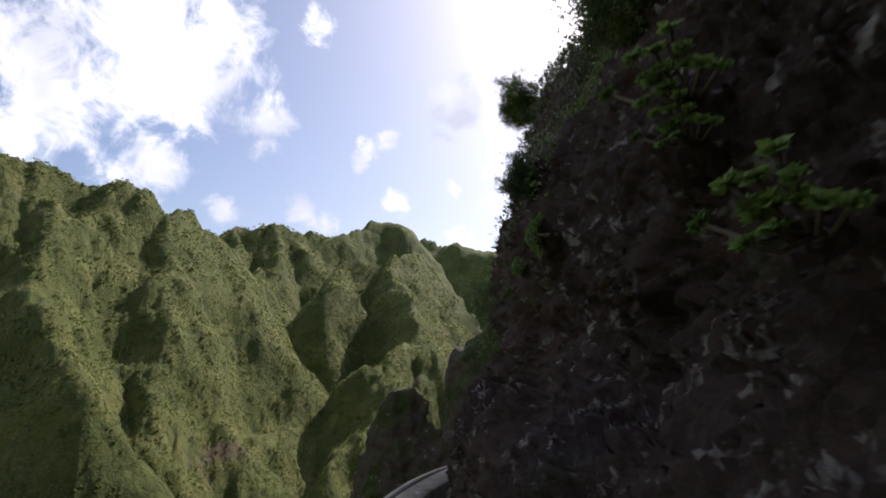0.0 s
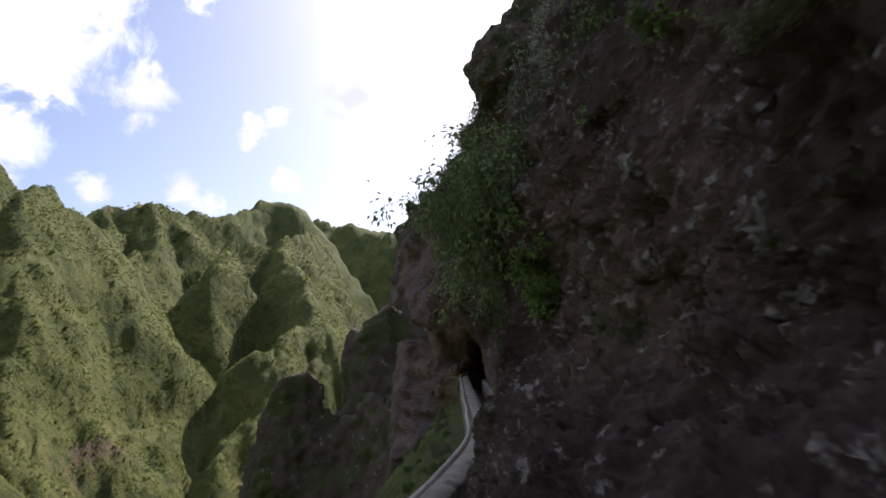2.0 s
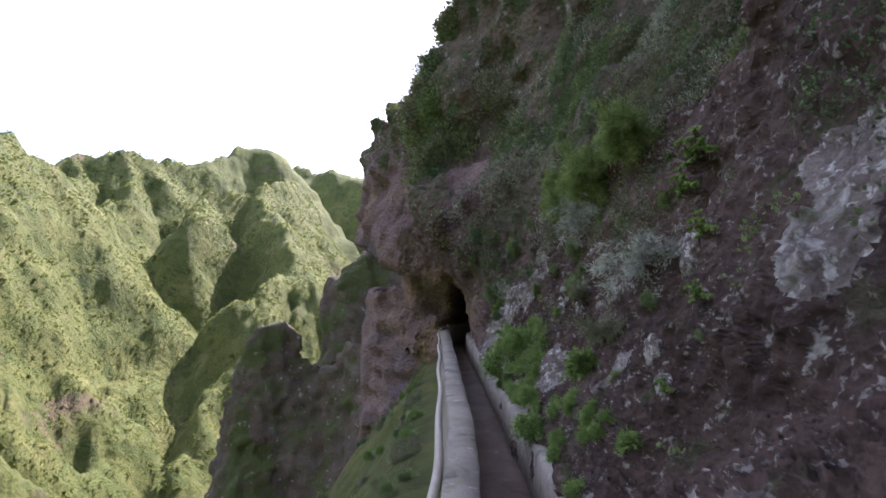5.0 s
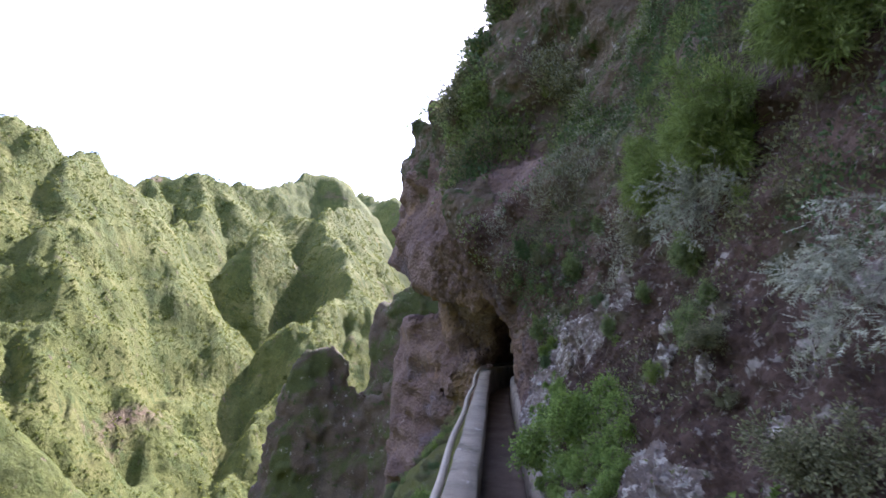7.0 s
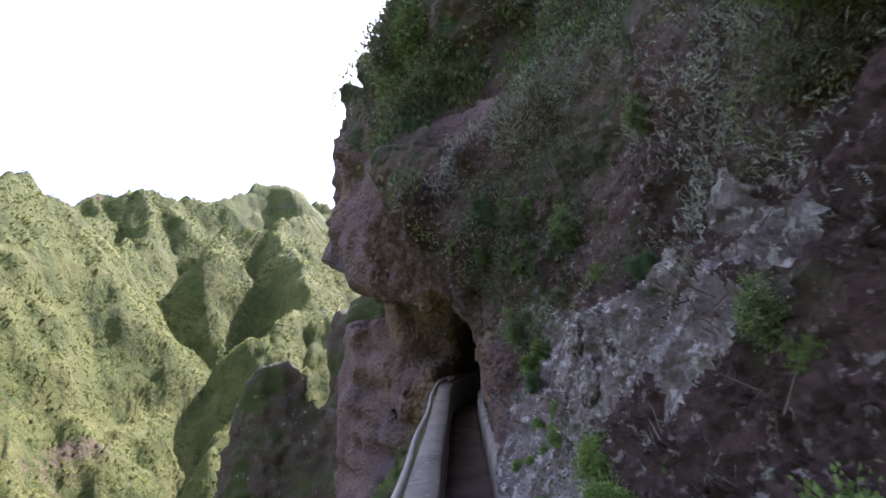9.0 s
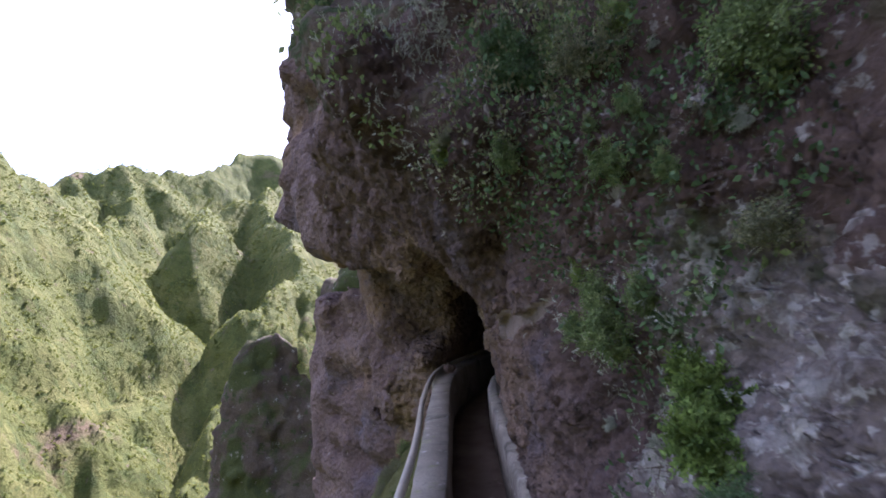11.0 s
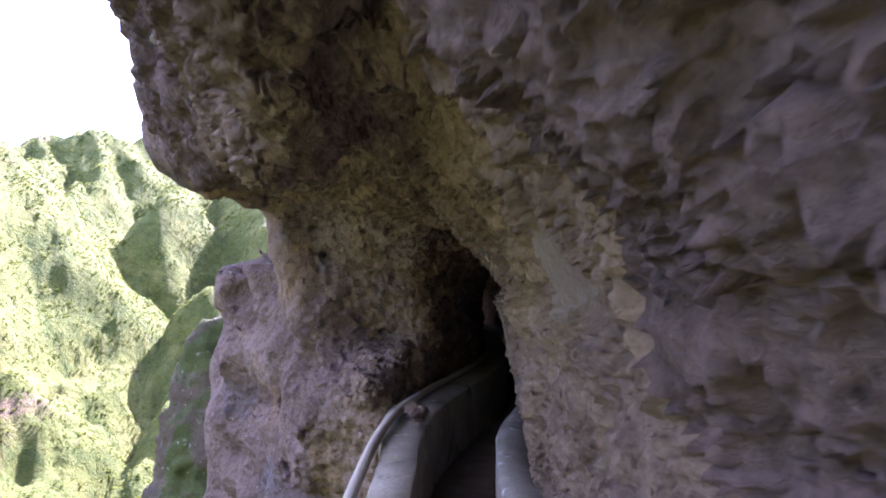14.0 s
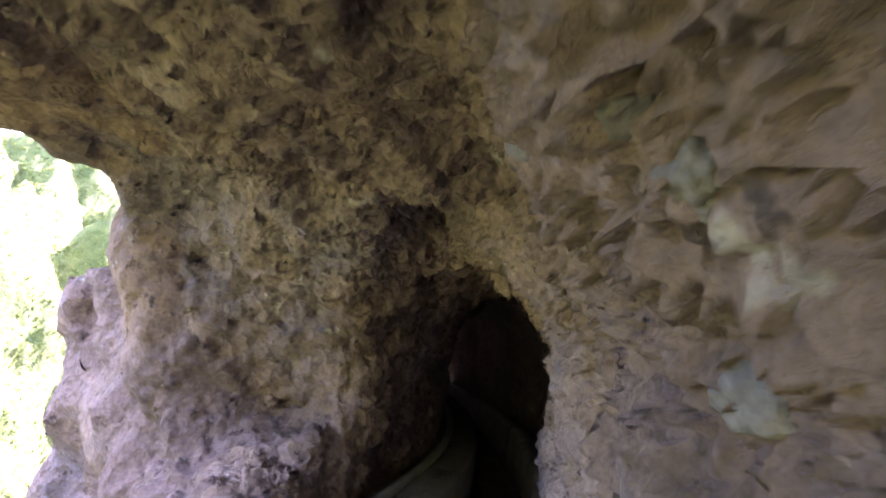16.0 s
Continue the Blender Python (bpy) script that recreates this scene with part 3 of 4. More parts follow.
# ---------------------------------------------------------------- the water channel
def sweep(name, profile, y0, y1, step, mat, wobble=0.0, widen=0.0):
    """A profile of (offset to the right, height) carried along the channel's line, with closed ends."""
    ys = np.arange(y0, y1 + 1e-6, step)
    c = centre(ys)
    tx, ty = np.gradient(c), np.gradient(ys)
    ln = np.hypot(tx, ty)
    nx, ny = ty / ln, -tx / ln
    k = len(profile)
    verts = []
    for i in range(len(ys)):
        for o, z in profile:
            if o < -0.21:
                o -= widen * float(sstep(20.9, 22.0, ys[i]))
            w = wobble * float(noise.noise((ys[i] * 1.7, o * 9, z * 9)) + 0.6 * noise.noise((ys[i] * 6, o * 9, z * 9)))
            verts.append((c[i] + nx[i] * (o + w), ys[i] + ny[i] * (o + w), z + w * 0.7))
    bm = bmesh.new()
    vs = [bm.verts.new(v) for v in verts]
    for i in range(len(ys) - 1):
        for j in range(k):
            bm.faces.new((vs[i * k + j], vs[i * k + (j + 1) % k], vs[(i + 1) * k + (j + 1) % k], vs[(i + 1) * k + j]))
    bm.faces.new(vs[:k][::-1])
    bm.faces.new(vs[-k:])
    bmesh.ops.recalc_face_normals(bm, faces=bm.faces)
    me = bpy.data.meshes.new(name)
    bm.to_mesh(me)
    bm.free()
    for p in me.polygons:
        p.use_smooth = len(p.vertices) == 4
    me.materials.append(mat)
    return new(name, me)


tagged(sweep("channel_floor", [(-0.22, -0.12), (0.24, -0.12), (0.24, 0.0), (0.1, 0.006), (0.0, -0.006), (-0.1, 0.004), (-0.22, 0.0)], -6, 29.5, 0.08, SILT, 0.008),
       "dry brown silt on the bottom of a water channel", "channel floor", kind="structure")
tagged(sweep("channel_wall", [(-0.43, -0.9), (-0.195, -0.9), (-0.195, 0.2), (-0.195, 0.435), (-0.205, 0.45), (-0.29, 0.456), (-0.375, 0.45), (-0.387, 0.435), (-0.40, 0.0)], -6, 29.5, 0.08, CONCRETE, 0.012, 0.14),
       "low weathered concrete wall beside a water channel", "channel wall", kind="structure")
tagged(sweep("channel_kerb", [(0.195, -0.2), (0.5, -0.2), (0.42, 0.34), (0.27, 0.365), (0.215, 0.355), (0.20, 0.33)], -6, 29.5, 0.08, CONCRETE, 0.014),
       "rough concrete kerb between the channel and the cliff", "kerb", kind="structure")


def pipe_along(name, pts, radius, mat):
    cu = bpy.data.curves.new(name, "CURVE")
    cu.dimensions, cu.bevel_depth, cu.bevel_resolution, cu.use_fill_caps = "3D", radius, 4, True
    sp = cu.splines.new("POLY")
    sp.points.add(len(pts) - 1)
    for p, q in zip(sp.points, pts):
        p.co = (*q, 1)
    me = bpy.data.meshes.new_from_object(bpy.data.objects.new(name, cu))
    for p in me.polygons:
        p.use_smooth = True
    me.materials.clear()
    me.materials.append(mat)
    ob = new(name, me)
    return ob


def water_pipe():
    pts = []
    for y in np.arange(-6, 27.5, 0.12):
        c = float(centre(y))
        up = float(sstep(20.2, 21.6, y))
        pts.append((c - 0.445 + 0.02 * up + 0.012 * math.sin(y * 2.1), y, 0.415 + 0.075 * up + 0.010 * math.sin(y * 1.3)))
    return tagged(pipe_along("water_pipe", pts, 0.028, PIPE), "grey plastic water pipe laid along the channel wall", "pipe")


water_pipe()


# ---------------------------------------------------------------- plants
SAGE = material("grey_green_leaf", [(0.24, 0.26, 0.20), (0.36, 0.38, 0.30), (0.48, 0.50, 0.41)], 3.0, 0.8, 0, island=0.3, translucent=0.25)
LEAF = material("green_leaf", [(0.09, 0.135, 0.05), (0.17, 0.23, 0.082), (0.25, 0.31, 0.12)], 3.0, 0.6, 0, island=0.35, translucent=0.35)
DARKLEAF = material("dark_green_leaf", [(0.05, 0.09, 0.04), (0.09, 0.15, 0.06), (0.135, 0.20, 0.085)], 3.0, 0.6, 0, island=0.35, translucent=0.25)
LIME = material("bright_green_leaf", [(0.11, 0.19, 0.045), (0.19, 0.28, 0.07), (0.27, 0.37, 0.10)], 3.0, 0.55, 0, island=0.3, translucent=0.4)
FRESH = material("fresh_green_needle", [(0.13, 0.185, 0.05), (0.20, 0.27, 0.075), (0.27, 0.34, 0.11)], 3.0, 0.65, 0, island=0.3, translucent=0.4)
OLIVE = material("olive_leaf", [(0.115, 0.125, 0.068), (0.19, 0.20, 0.108), (0.265, 0.27, 0.155)], 3.0, 0.75, 0, island=0.35, translucent=0.25)
WOOD = material("dry_twig", [(0.13, 0.105, 0.08), (0.24, 0.20, 0.16)], 8.0, 0.9, 0, per_object=0.2)


def part(name, data, parent, label=""):
    ob = new(name, data)
    ob.parent = parent
    return tagged(ob, label)


def leaf_mesh(name, pos, way, mat, size, width, kind="oval", droop=0.0, rs=None):
    """Many leaves as one mesh: at pos, pointing along way. kind: oval, needle, lobed or feather."""
    n = len(pos)
    shapes = {
        "oval": ([(0, 0, 0), (-0.5, 0.45, 0.06), (0, 0.5, 0), (0.5, 0.45, 0.06), (0, 1, -0.08)], [(0, 2, 1), (0, 3, 2), (1, 2, 4), (2, 3, 4)]),
        "needle": ([(-0.5, 0, 0), (0.5, 0, 0), (0.35, 0.6, 0.02), (-0.35, 0.6, 0.02), (0, 1, -0.05)], [(0, 1, 2), (0, 2, 3), (3, 2, 4)]),
    }
    if kind == "lobed" or kind == "feather":
        vs, fs = [], []
        k = 5 if kind == "lobed" else 4
        for i in range(k):
            y = i / k
            w = (1.0 - 0.55 * abs(y - 0.5)) * (1 if kind == "lobed" else 0.9)
            b = len(vs)
            t = 0.55 / k if kind == "lobed" else 0.30 / k
            vs += [(0, y, 0.05 * i), (-0.5 * w, y + 1.1 / k, 0.05 * i + 0.03), (0, y + t * 2, 0.05 * i), (0.5 * w, y + 1.1 / k, 0.05 * i + 0.03)]
            fs += [(b, b + 2, b + 1), (b, b + 3, b + 2)]
            if kind == "lobed" and i:
                fs += [(b - 2, b, b - 3), (b - 2, b - 1, b)]
        b = len(vs)
        vs += [(-0.06, 0, 0), (0.06, 0, 0), (0, 1.1, 0.05 * k)]
        fs += [(b, b + 1, b + 2)]
        shapes[kind] = (vs, fs)
    tv, tf = np.array(shapes[kind][0], float), np.array(shapes[kind][1], int)
    tv = tv * np.array((width, 1, 1))
    way = way / (np.linalg.norm(way, axis=1, keepdims=True) + 1e-9)
    way = way + np.array((0, -droop, 0))
    way = way / (np.linalg.norm(way, axis=1, keepdims=True) + 1e-9)
    rnd = rs.normal(size=(n, 3))
    rnd = rnd + np.array((0, 1.0, 0.8))
    side = np.cross(way, rnd)
    side /= np.linalg.norm(side, axis=1, keepdims=True) + 1e-9
    up = np.cross(side, way)
    sc = size * rs.uniform(0.6, 1.25, n)
    v = pos[:, None] + sc[:, None, None] * (tv[None, :, :1] * side[:, None] + tv[None, :, 1:2] * way[:, None] + tv[None, :, 2:] * up[:, None])
    f = tf[None] + (np.arange(n) * len(tv))[:, None, None]
    return mesh_from(name, v.reshape(-1, 3), f.reshape(-1, 3), mat, smooth=False)


def twig_mesh(name, paths, mat, sides=4):
    """Tapered twigs along paths of (point, radius)."""
    vs, fs = [], []
    for p in paths:
        b = len(vs)
        for i, (q, r) in enumerate(p):
            t = Vector(p[min(i + 1, len(p) - 1)][0]) - Vector(p[max(i - 1, 0)][0])
            a = t.orthogonal().normalized()
            c = t.cross(a).normalized()
            for s in range(sides):
                an = 2 * math.pi * s / sides
                vs.append(Vector(q) + r * (math.cos(an) * a + math.sin(an) * c))
        for i in range(len(p) - 1):
            for s in range(sides):
                s2 = (s + 1) % sides
                fs.append((b + i * sides + s, b + i * sides + s2, b + (i + 1) * sides + s2, b + (i + 1) * sides + s))
    return mesh_from(name, np.array([tuple(v) for v in vs]), np.array(fs), mat)


def grow(rs, stems, length, spread, rise, hang, fork, radius, wiggle=0.25):
    """Stems from the root, forking; y is up and z is out from the cliff. Gives the twigs' paths and points with directions along them."""
    paths, pos, way = [], [], []

    def stem(p, d, ln, r, level):
        steps = 6 if level == 0 else 4
        path = [(tuple(p), r)]
        for i in range(steps):
            d = d + rs.normal(size=3) * wiggle + np.array((0, -hang * (i + 1) / steps, 0))
            d = d / np.linalg.norm(d)
            p = p + d * ln / steps
            path.append((tuple(p), r * (1 - 0.75 * (i + 1) / steps)))
            if i > 0 or level:
                pos.append(p.copy())
                way.append(d.copy())
            if level < 2 and i >= 1 and rs.rand() < fork:
                for _ in range(2 if level == 0 else 1):
                    e = d + rs.normal(size=3) * 0.75
                    stem(p.copy(), e / np.linalg.norm(e), ln * rs.uniform(0.35, 0.6), r * 0.5, level + 1)
        paths.append(path)
    for _ in range(stems):
        a = rs.uniform(-1, 1, 3)
        d = np.array((a[0] * spread, rise + a[1] * spread * 0.5, 0.75 + 0.35 * a[2]))
        stem(np.array((a[1] * 0.05, 0, -0.04)), d / np.linalg.norm(d), length * rs.uniform(0.6, 1.15), radius, 0)
    return paths, np.array(pos), np.array(way)


def plant(name, seed, label, category, leaf, mat, stems, length, spread, rise, hang, fork, per, size, width, scatter, droop=0.0, radius=0.008, group="", flora_label=""):
    """One plant: an empty at the root, with its twigs and its foliage."""
    rs = np.random.RandomState(seed)
    root = tagged(new(name), label, category, group)
    paths, pos, way = grow(rs, stems, length, spread, rise, hang, fork, radius)
    part("branchwork", twig_mesh("branchwork", paths, WOOD), root)
    if per:
        pos, way = np.repeat(pos, per, 0), np.repeat(way, per, 0)
        off = rs.normal(size=pos.shape)
        pos = pos + off * scatter * rs.rand(len(pos), 1)
        part("foliage", leaf_mesh("foliage", pos, way * 0.7 + off * 0.8, mat, size, width, leaf, droop, rs), root, flora_label)
    return root


def rosette_plant(name, seed, label, heads, spread, radius, mat):
    """A succulent: thick stems that end in leaf rosettes."""
    rs = np.random.RandomState(seed)
    root = tagged(new(name), label, "succulent", "succulents on the cliff")
    paths, pos, way = [], [], []
    for _ in range(heads):
        a = rs.normal(size=3)
        tip = np.array((a[0] * spread, a[1] * spread + 0.03, 0.14 + 0.06 * abs(a[2])))
        mid = tip * 0.5 + np.array((0, -0.05, 0.02))
        paths.append([((0, 0, -0.04), 0.010), (tuple(mid), 0.009), (tuple(tip), 0.008)])
        axis = np.array((a[0] * 0.3, 0.75, 0.6))
        axis /= np.linalg.norm(axis)
        u = np.cross(axis, (1, 0, 0))
        u /= np.linalg.norm(u)
        w = np.cross(axis, u)
        for ring, (count, tilt, ln) in enumerate(((6, 0.9, 0.5), (9, 0.5, 0.8), (12, 0.15, 1.0))):
            for i in range(count):
                an = 2 * math.pi * (i + 0.5 * ring) / count
                pos.append(tip)
                way.append((math.cos(an) * u + math.sin(an) * w + tilt * axis) * ln)
    part("branchwork", twig_mesh("branchwork", paths, WOOD, 5), root)
    part("rosette_crown", leaf_mesh("rosette_crown", np.array(pos), np.array(way), mat, radius, 0.85, "oval", 0, rs), root)
    return root


def on_cliff(y, z):
    """The outermost point of the rock at that place along the path and height, and its normal."""
    for reach in (0.045, 0.14):
        idx = np.where((np.abs(ROCK_V[:, 1] - y) < reach) & (np.abs(ROCK_V[:, 2] - z) < reach))[0]
        if len(idx):
            break
    else:
        return None
    i = idx[np.argmin(ROCK_V[idx, 0])]
    return Vector(ROCK_V[i]), Vector(ROCK_N[i])


def frame_at(p, out, scale, turn=0.0, lean=0.0):
    """A plant's pose at p: y up, z along out, flattened."""
    z = Vector((out[0], out[1], 0))
    z = z.normalized() if z.length > 0.05 else Vector((-1, 0, 0))
    y = Vector((0, 0, 1))
    x = y.cross(z)
    m = Matrix((x, y, z)).transposed().to_4x4()
    return Matrix.Translation(p) @ m @ pose(0, 0, 0, lean, turn, 0) @ Matrix.Scale(scale, 4)


SPECIES = {}
USED = set()


def species(key, *a, **k):
    SPECIES[key] = plant(key, *a, **k)


species("sage_shrub", 1, "silvery grey sage shrub with feathery leaves on the cliff", "shrub", "feather", SAGE, 9, 0.55, 0.9, 0.35, 0.10, 0.75, 7, 0.085, 0.55, 0.05, 0.15, group="sage shrubs")
species("wide_sage_shrub", 2, "wide straggly silvery sage shrub with bare lower stems", "shrub", "feather", SAGE, 8, 0.75, 1.1, 0.15, 0.22, 0.6, 6, 0.075, 0.5, 0.06, 0.2, group="sage shrubs")
species("leafy_shrub", 3, "green leafy shrub growing out of the rock", "shrub", "oval", LEAF, 9, 0.5, 0.9, 0.4, 0.08, 0.8, 8, 0.045, 0.55, 0.07, group="leafy shrubs")
species("dense_bush", 4, "dense dark green rounded bush on the cliff", "bush", "oval", DARKLEAF, 16, 0.34, 1.1, 0.35, 0.02, 0.95, 9, 0.032, 0.5, 0.05, group="dense bushes")
species("hanging_shrub", 5, "hanging green shrub with long drooping twigs", "shrub", "oval", LEAF, 10, 1.0, 0.8, 0.1, 0.55, 0.85, 8, 0.05, 0.5, 0.08, 0.5, group="hanging shrubs")
species("airy_shrub", 6, "airy light green shrub with needle-fine leaves", "shrub", "needle", FRESH, 12, 0.8, 0.8, 0.55, 0.05, 0.9, 16, 0.10, 0.12, 0.08, group="airy shrubs")
species("sow_thistle", 7, "bright green thistle with long lobed leaves", "plant", "lobed", LIME, 7, 0.22, 1.0, 0.3, 0.10, 0.5, 3, 0.16, 0.34, 0.02, 0.35, group="thistles")
species("dry_shrub", 8, "leafless tangle of pale dry twigs", "shrub", "oval", OLIVE, 13, 0.8, 1.2, 0.1, 0.25, 0.8, 1, 0.03, 0.4, 0.03, group="dry shrubs")
species("olive_shrub", 9, "small olive-brown shrub clinging to the rock", "shrub", "oval", OLIVE, 9, 0.40, 1.0, 0.35, 0.05, 0.8, 8, 0.035, 0.45, 0.06, group="olive shrubs")
species("herb_tuft", 10, "low fresh green herbs beside the kerb", "herbs", "oval", LIME, 12, 0.22, 1.2, 0.5, 0.05, 0.8, 6, 0.03, 0.6, 0.05, group="herbs by the channel")
SPECIES["aeonium"] = rosette_plant("aeonium", 11, "light green succulent rosettes on woody stems", 16, 0.10, 0.045, LIME)


def plate_plant(name, seed, label, radius, mat):
    """A succulent whose leaves lie shingled in one flat plate that hugs the rock."""
    rs = np.random.RandomState(seed)
    root = tagged(new(name), label, "succulent", "succulents on the cliff")
    pos, way = [], []
    for ring in range(6):
        count = 8 + 5 * ring
        for i in range(count):
            an = 2 * math.pi * (i + 0.5 * ring) / count
            r = radius * (0.04 + 0.13 * ring)
            pos.append((math.cos(an) * r, math.sin(an) * r, 0.03 + 0.012 * (5 - ring)))
            way.append((math.cos(an), math.sin(an), 0.05))
    part("branchwork", twig_mesh("branchwork", [[((0, 0, -0.05), 0.012), ((0, 0, 0.035), 0.010)]], WOOD, 6), root)
    part("rosette_crown", leaf_mesh("rosette_crown", np.array(pos), np.array(way), mat, radius * 0.36, 0.75, "oval", 0, rs), root)
    return root


SPECIES["plate_rosette"] = plate_plant("plate_rosette", 12, "flat light green succulent plate pressed against the cliff", 0.10, LIME)


def put_plant(key, m):
    """The first of a kind is the one that was built; the others are copies."""
    ob = SPECIES[key]
    if key in USED:
        return copy_thing(ob, m)
    USED.add(key)
    ob.matrix_world = m
    return ob


def cliff_plant(key, y, z, scale, sink=0.02, turn=0.0):
    hit = on_cliff(y, z)
    if hit:
        p, n = hit
        put_plant(key, frame_at(p - n * sink, (n.x - 0.15, n.y - 0.35, 0), scale, turn))


# kind, along the path, height, size
ON_NEAR_WALL = [
    ("aeonium", 0.94, 1.65, 0.42), ("aeonium", 1.09, 1.84, 0.65), ("aeonium", 1.1, 1.91, 0.96), ("plate_rosette", 1.72, 1.74, 0.58), ("leafy_shrub", 1.73, 2.35, 0.25), ("olive_shrub", 1.8, 2.4, 0.38),
    ("dry_shrub", 2.07, 1.37, 0.04), ("aeonium", 2.08, 1.62, 0.12), ("dry_shrub", 2.11, 1.44, 0.06), ("sage_shrub", 2.12, 1.33, 0.04), ("plate_rosette", 2.13, 1.73, 0.57), ("aeonium", 2.14, 1.63, 0.14),
    ("leafy_shrub", 2.17, 1.75, 0.07), ("aeonium", 2.18, 1.53, 0.36), ("olive_shrub", 2.19, 1.69, 0.18), ("dense_bush", 2.25, 2.12, 0.23), ("aeonium", 2.28, 1.52, 0.2), ("sage_shrub", 2.35, 1.62, 0.15),
    ("leafy_shrub", 2.35, 1.84, 0.14), ("leafy_shrub", 2.4, 1.72, 0.1), ("leafy_shrub", 2.45, 1.85, 0.2), ("olive_shrub", 2.6, 2.2, 0.38), ("leafy_shrub", 2.99, 1.73, 0.23), ("leafy_shrub", 3, 2.3, 0.21),
    ("airy_shrub", 3.2, 2.7, 0.2), ("olive_shrub", 3.4, 1.69, 0.27), ("airy_shrub", 3.4, 2.7, 0.23), ("olive_shrub", 3.55, 1.74, 0.27), ("airy_shrub", 3.61, 2.59, 0.18), ("aeonium", 4.2, 2.2, 0.69),
    ("leafy_shrub", 4.35, 2.21, 0.36),
]
ON_BULGE = [
    ("aeonium", 4.82, 1.69, 0.52), ("sow_thistle", 4.86, 1.59, 0.35), ("aeonium", 4.89, 1.71, 0.72), ("sow_thistle", 4.9, 1.67, 0.75), ("aeonium", 4.94, 1.78, 0.78), ("leafy_shrub", 5.12, 1.88, 0.13),
    ("leafy_shrub", 5.18, 2.21, 0.31), ("hanging_shrub", 5.53, 2.12, 0.51), ("hanging_shrub", 5.56, 1.9, 0.28), ("hanging_shrub", 5.9, 2.3, 0.41),
    ("hanging_shrub", 6.3, 2.2, 0.38), ("hanging_shrub", 6.8, 1.95, 0.32), ("leafy_shrub", 6.9, 1.35, 0.16), ("airy_shrub", 7.2, 1.6, 0.5), ("leafy_shrub", 8.81, 1.25, 0.21), ("aeonium", 8.93, 1.08, 0.6),
    ("aeonium", 8.96, 1.45, 0.83), ("sage_shrub", 9.05, 1.19, 0.46), ("sage_shrub", 9.18, 1.32, 0.51), ("aeonium", 9.24, 1.74, 1.14), ("dry_shrub", 9.49, 1.18, 0.38),
]
ON_SLOPE = [
    ("sage_shrub", 9.9, 1.55, 0.5), ("wide_sage_shrub", 10.6, 1.75, 0.5), ("sage_shrub", 11.2, 1.7, 0.5), ("sage_shrub", 11, 1.3, 0.35),
    ("dry_shrub", 9.88, 2.28, 0.69), ("sow_thistle", 10.05, 0.78, 0.588), ("aeonium", 10.32, 2.3, 2.052), ("leafy_shrub", 10.36, 1.38, 0.585), ("aeonium", 10.42, 2.15, 1.752), ("olive_shrub", 10.54, 1.18, 0.93),
    ("sow_thistle", 10.56, 0.96, 1.26), ("herb_tuft", 10.82, 0.47, 0.59), ("sage_shrub", 10.99, 2.41, 1.11), ("herb_tuft", 11.39, 0.6, 0.79), ("airy_shrub", 11.44, 2.65, 1.863), ("sage_shrub", 11.51, 1.77, 0.99),
    ("olive_shrub", 11.61, 1.45, 0.65), ("sage_shrub", 11.8, 1.63, 1.32), ("leafy_shrub", 11.81, 1.64, 0.559), ("hanging_shrub", 11.91, 1.57, 0.3), ("sage_shrub", 12.08, 1.95, 0.83), ("leafy_shrub", 12.15, 1.85, 0.923),
    ("herb_tuft", 12.18, 1.06, 0.72), ("wide_sage_shrub", 12.22, 2.19, 1.01),
]
BEFORE_SPUR = [
    ("airy_shrub", 12.3, 2.44, 2.175), ("leafy_shrub", 12.56, 1.65, 0.533), ("herb_tuft", 12.58, 1.1, 0.85), ("herb_tuft", 12.65, 0.86, 1.13), ("herb_tuft", 12.69, 0.96, 1.04), ("sage_shrub", 12.8, 1.17, 0.48),
    ("leafy_shrub", 12.91, 1.47, 0.637), ("herb_tuft", 12.95, 0.86, 0.88), ("sage_shrub", 13, 2.68, 0.8), ("airy_shrub", 13.03, 2.28, 1.675), ("herb_tuft", 13.05, 0.6, 1.4), ("olive_shrub", 13.08, 2.09, 0.93),
    ("airy_shrub", 13.09, 2.64, 1.062), ("airy_shrub", 13.35, 2.58, 1.037), ("sage_shrub", 13.54, 1.64, 1.47), ("leafy_shrub", 13.97, 2.21, 0.676), ("dense_bush", 14.08, 1.69, 0.89), ("dense_bush", 15.53, 1.05, 1.012),
    ("sage_shrub", 15.64, 1.67, 0.315), ("sage_shrub", 15.66, 1.75, 0.405),
]
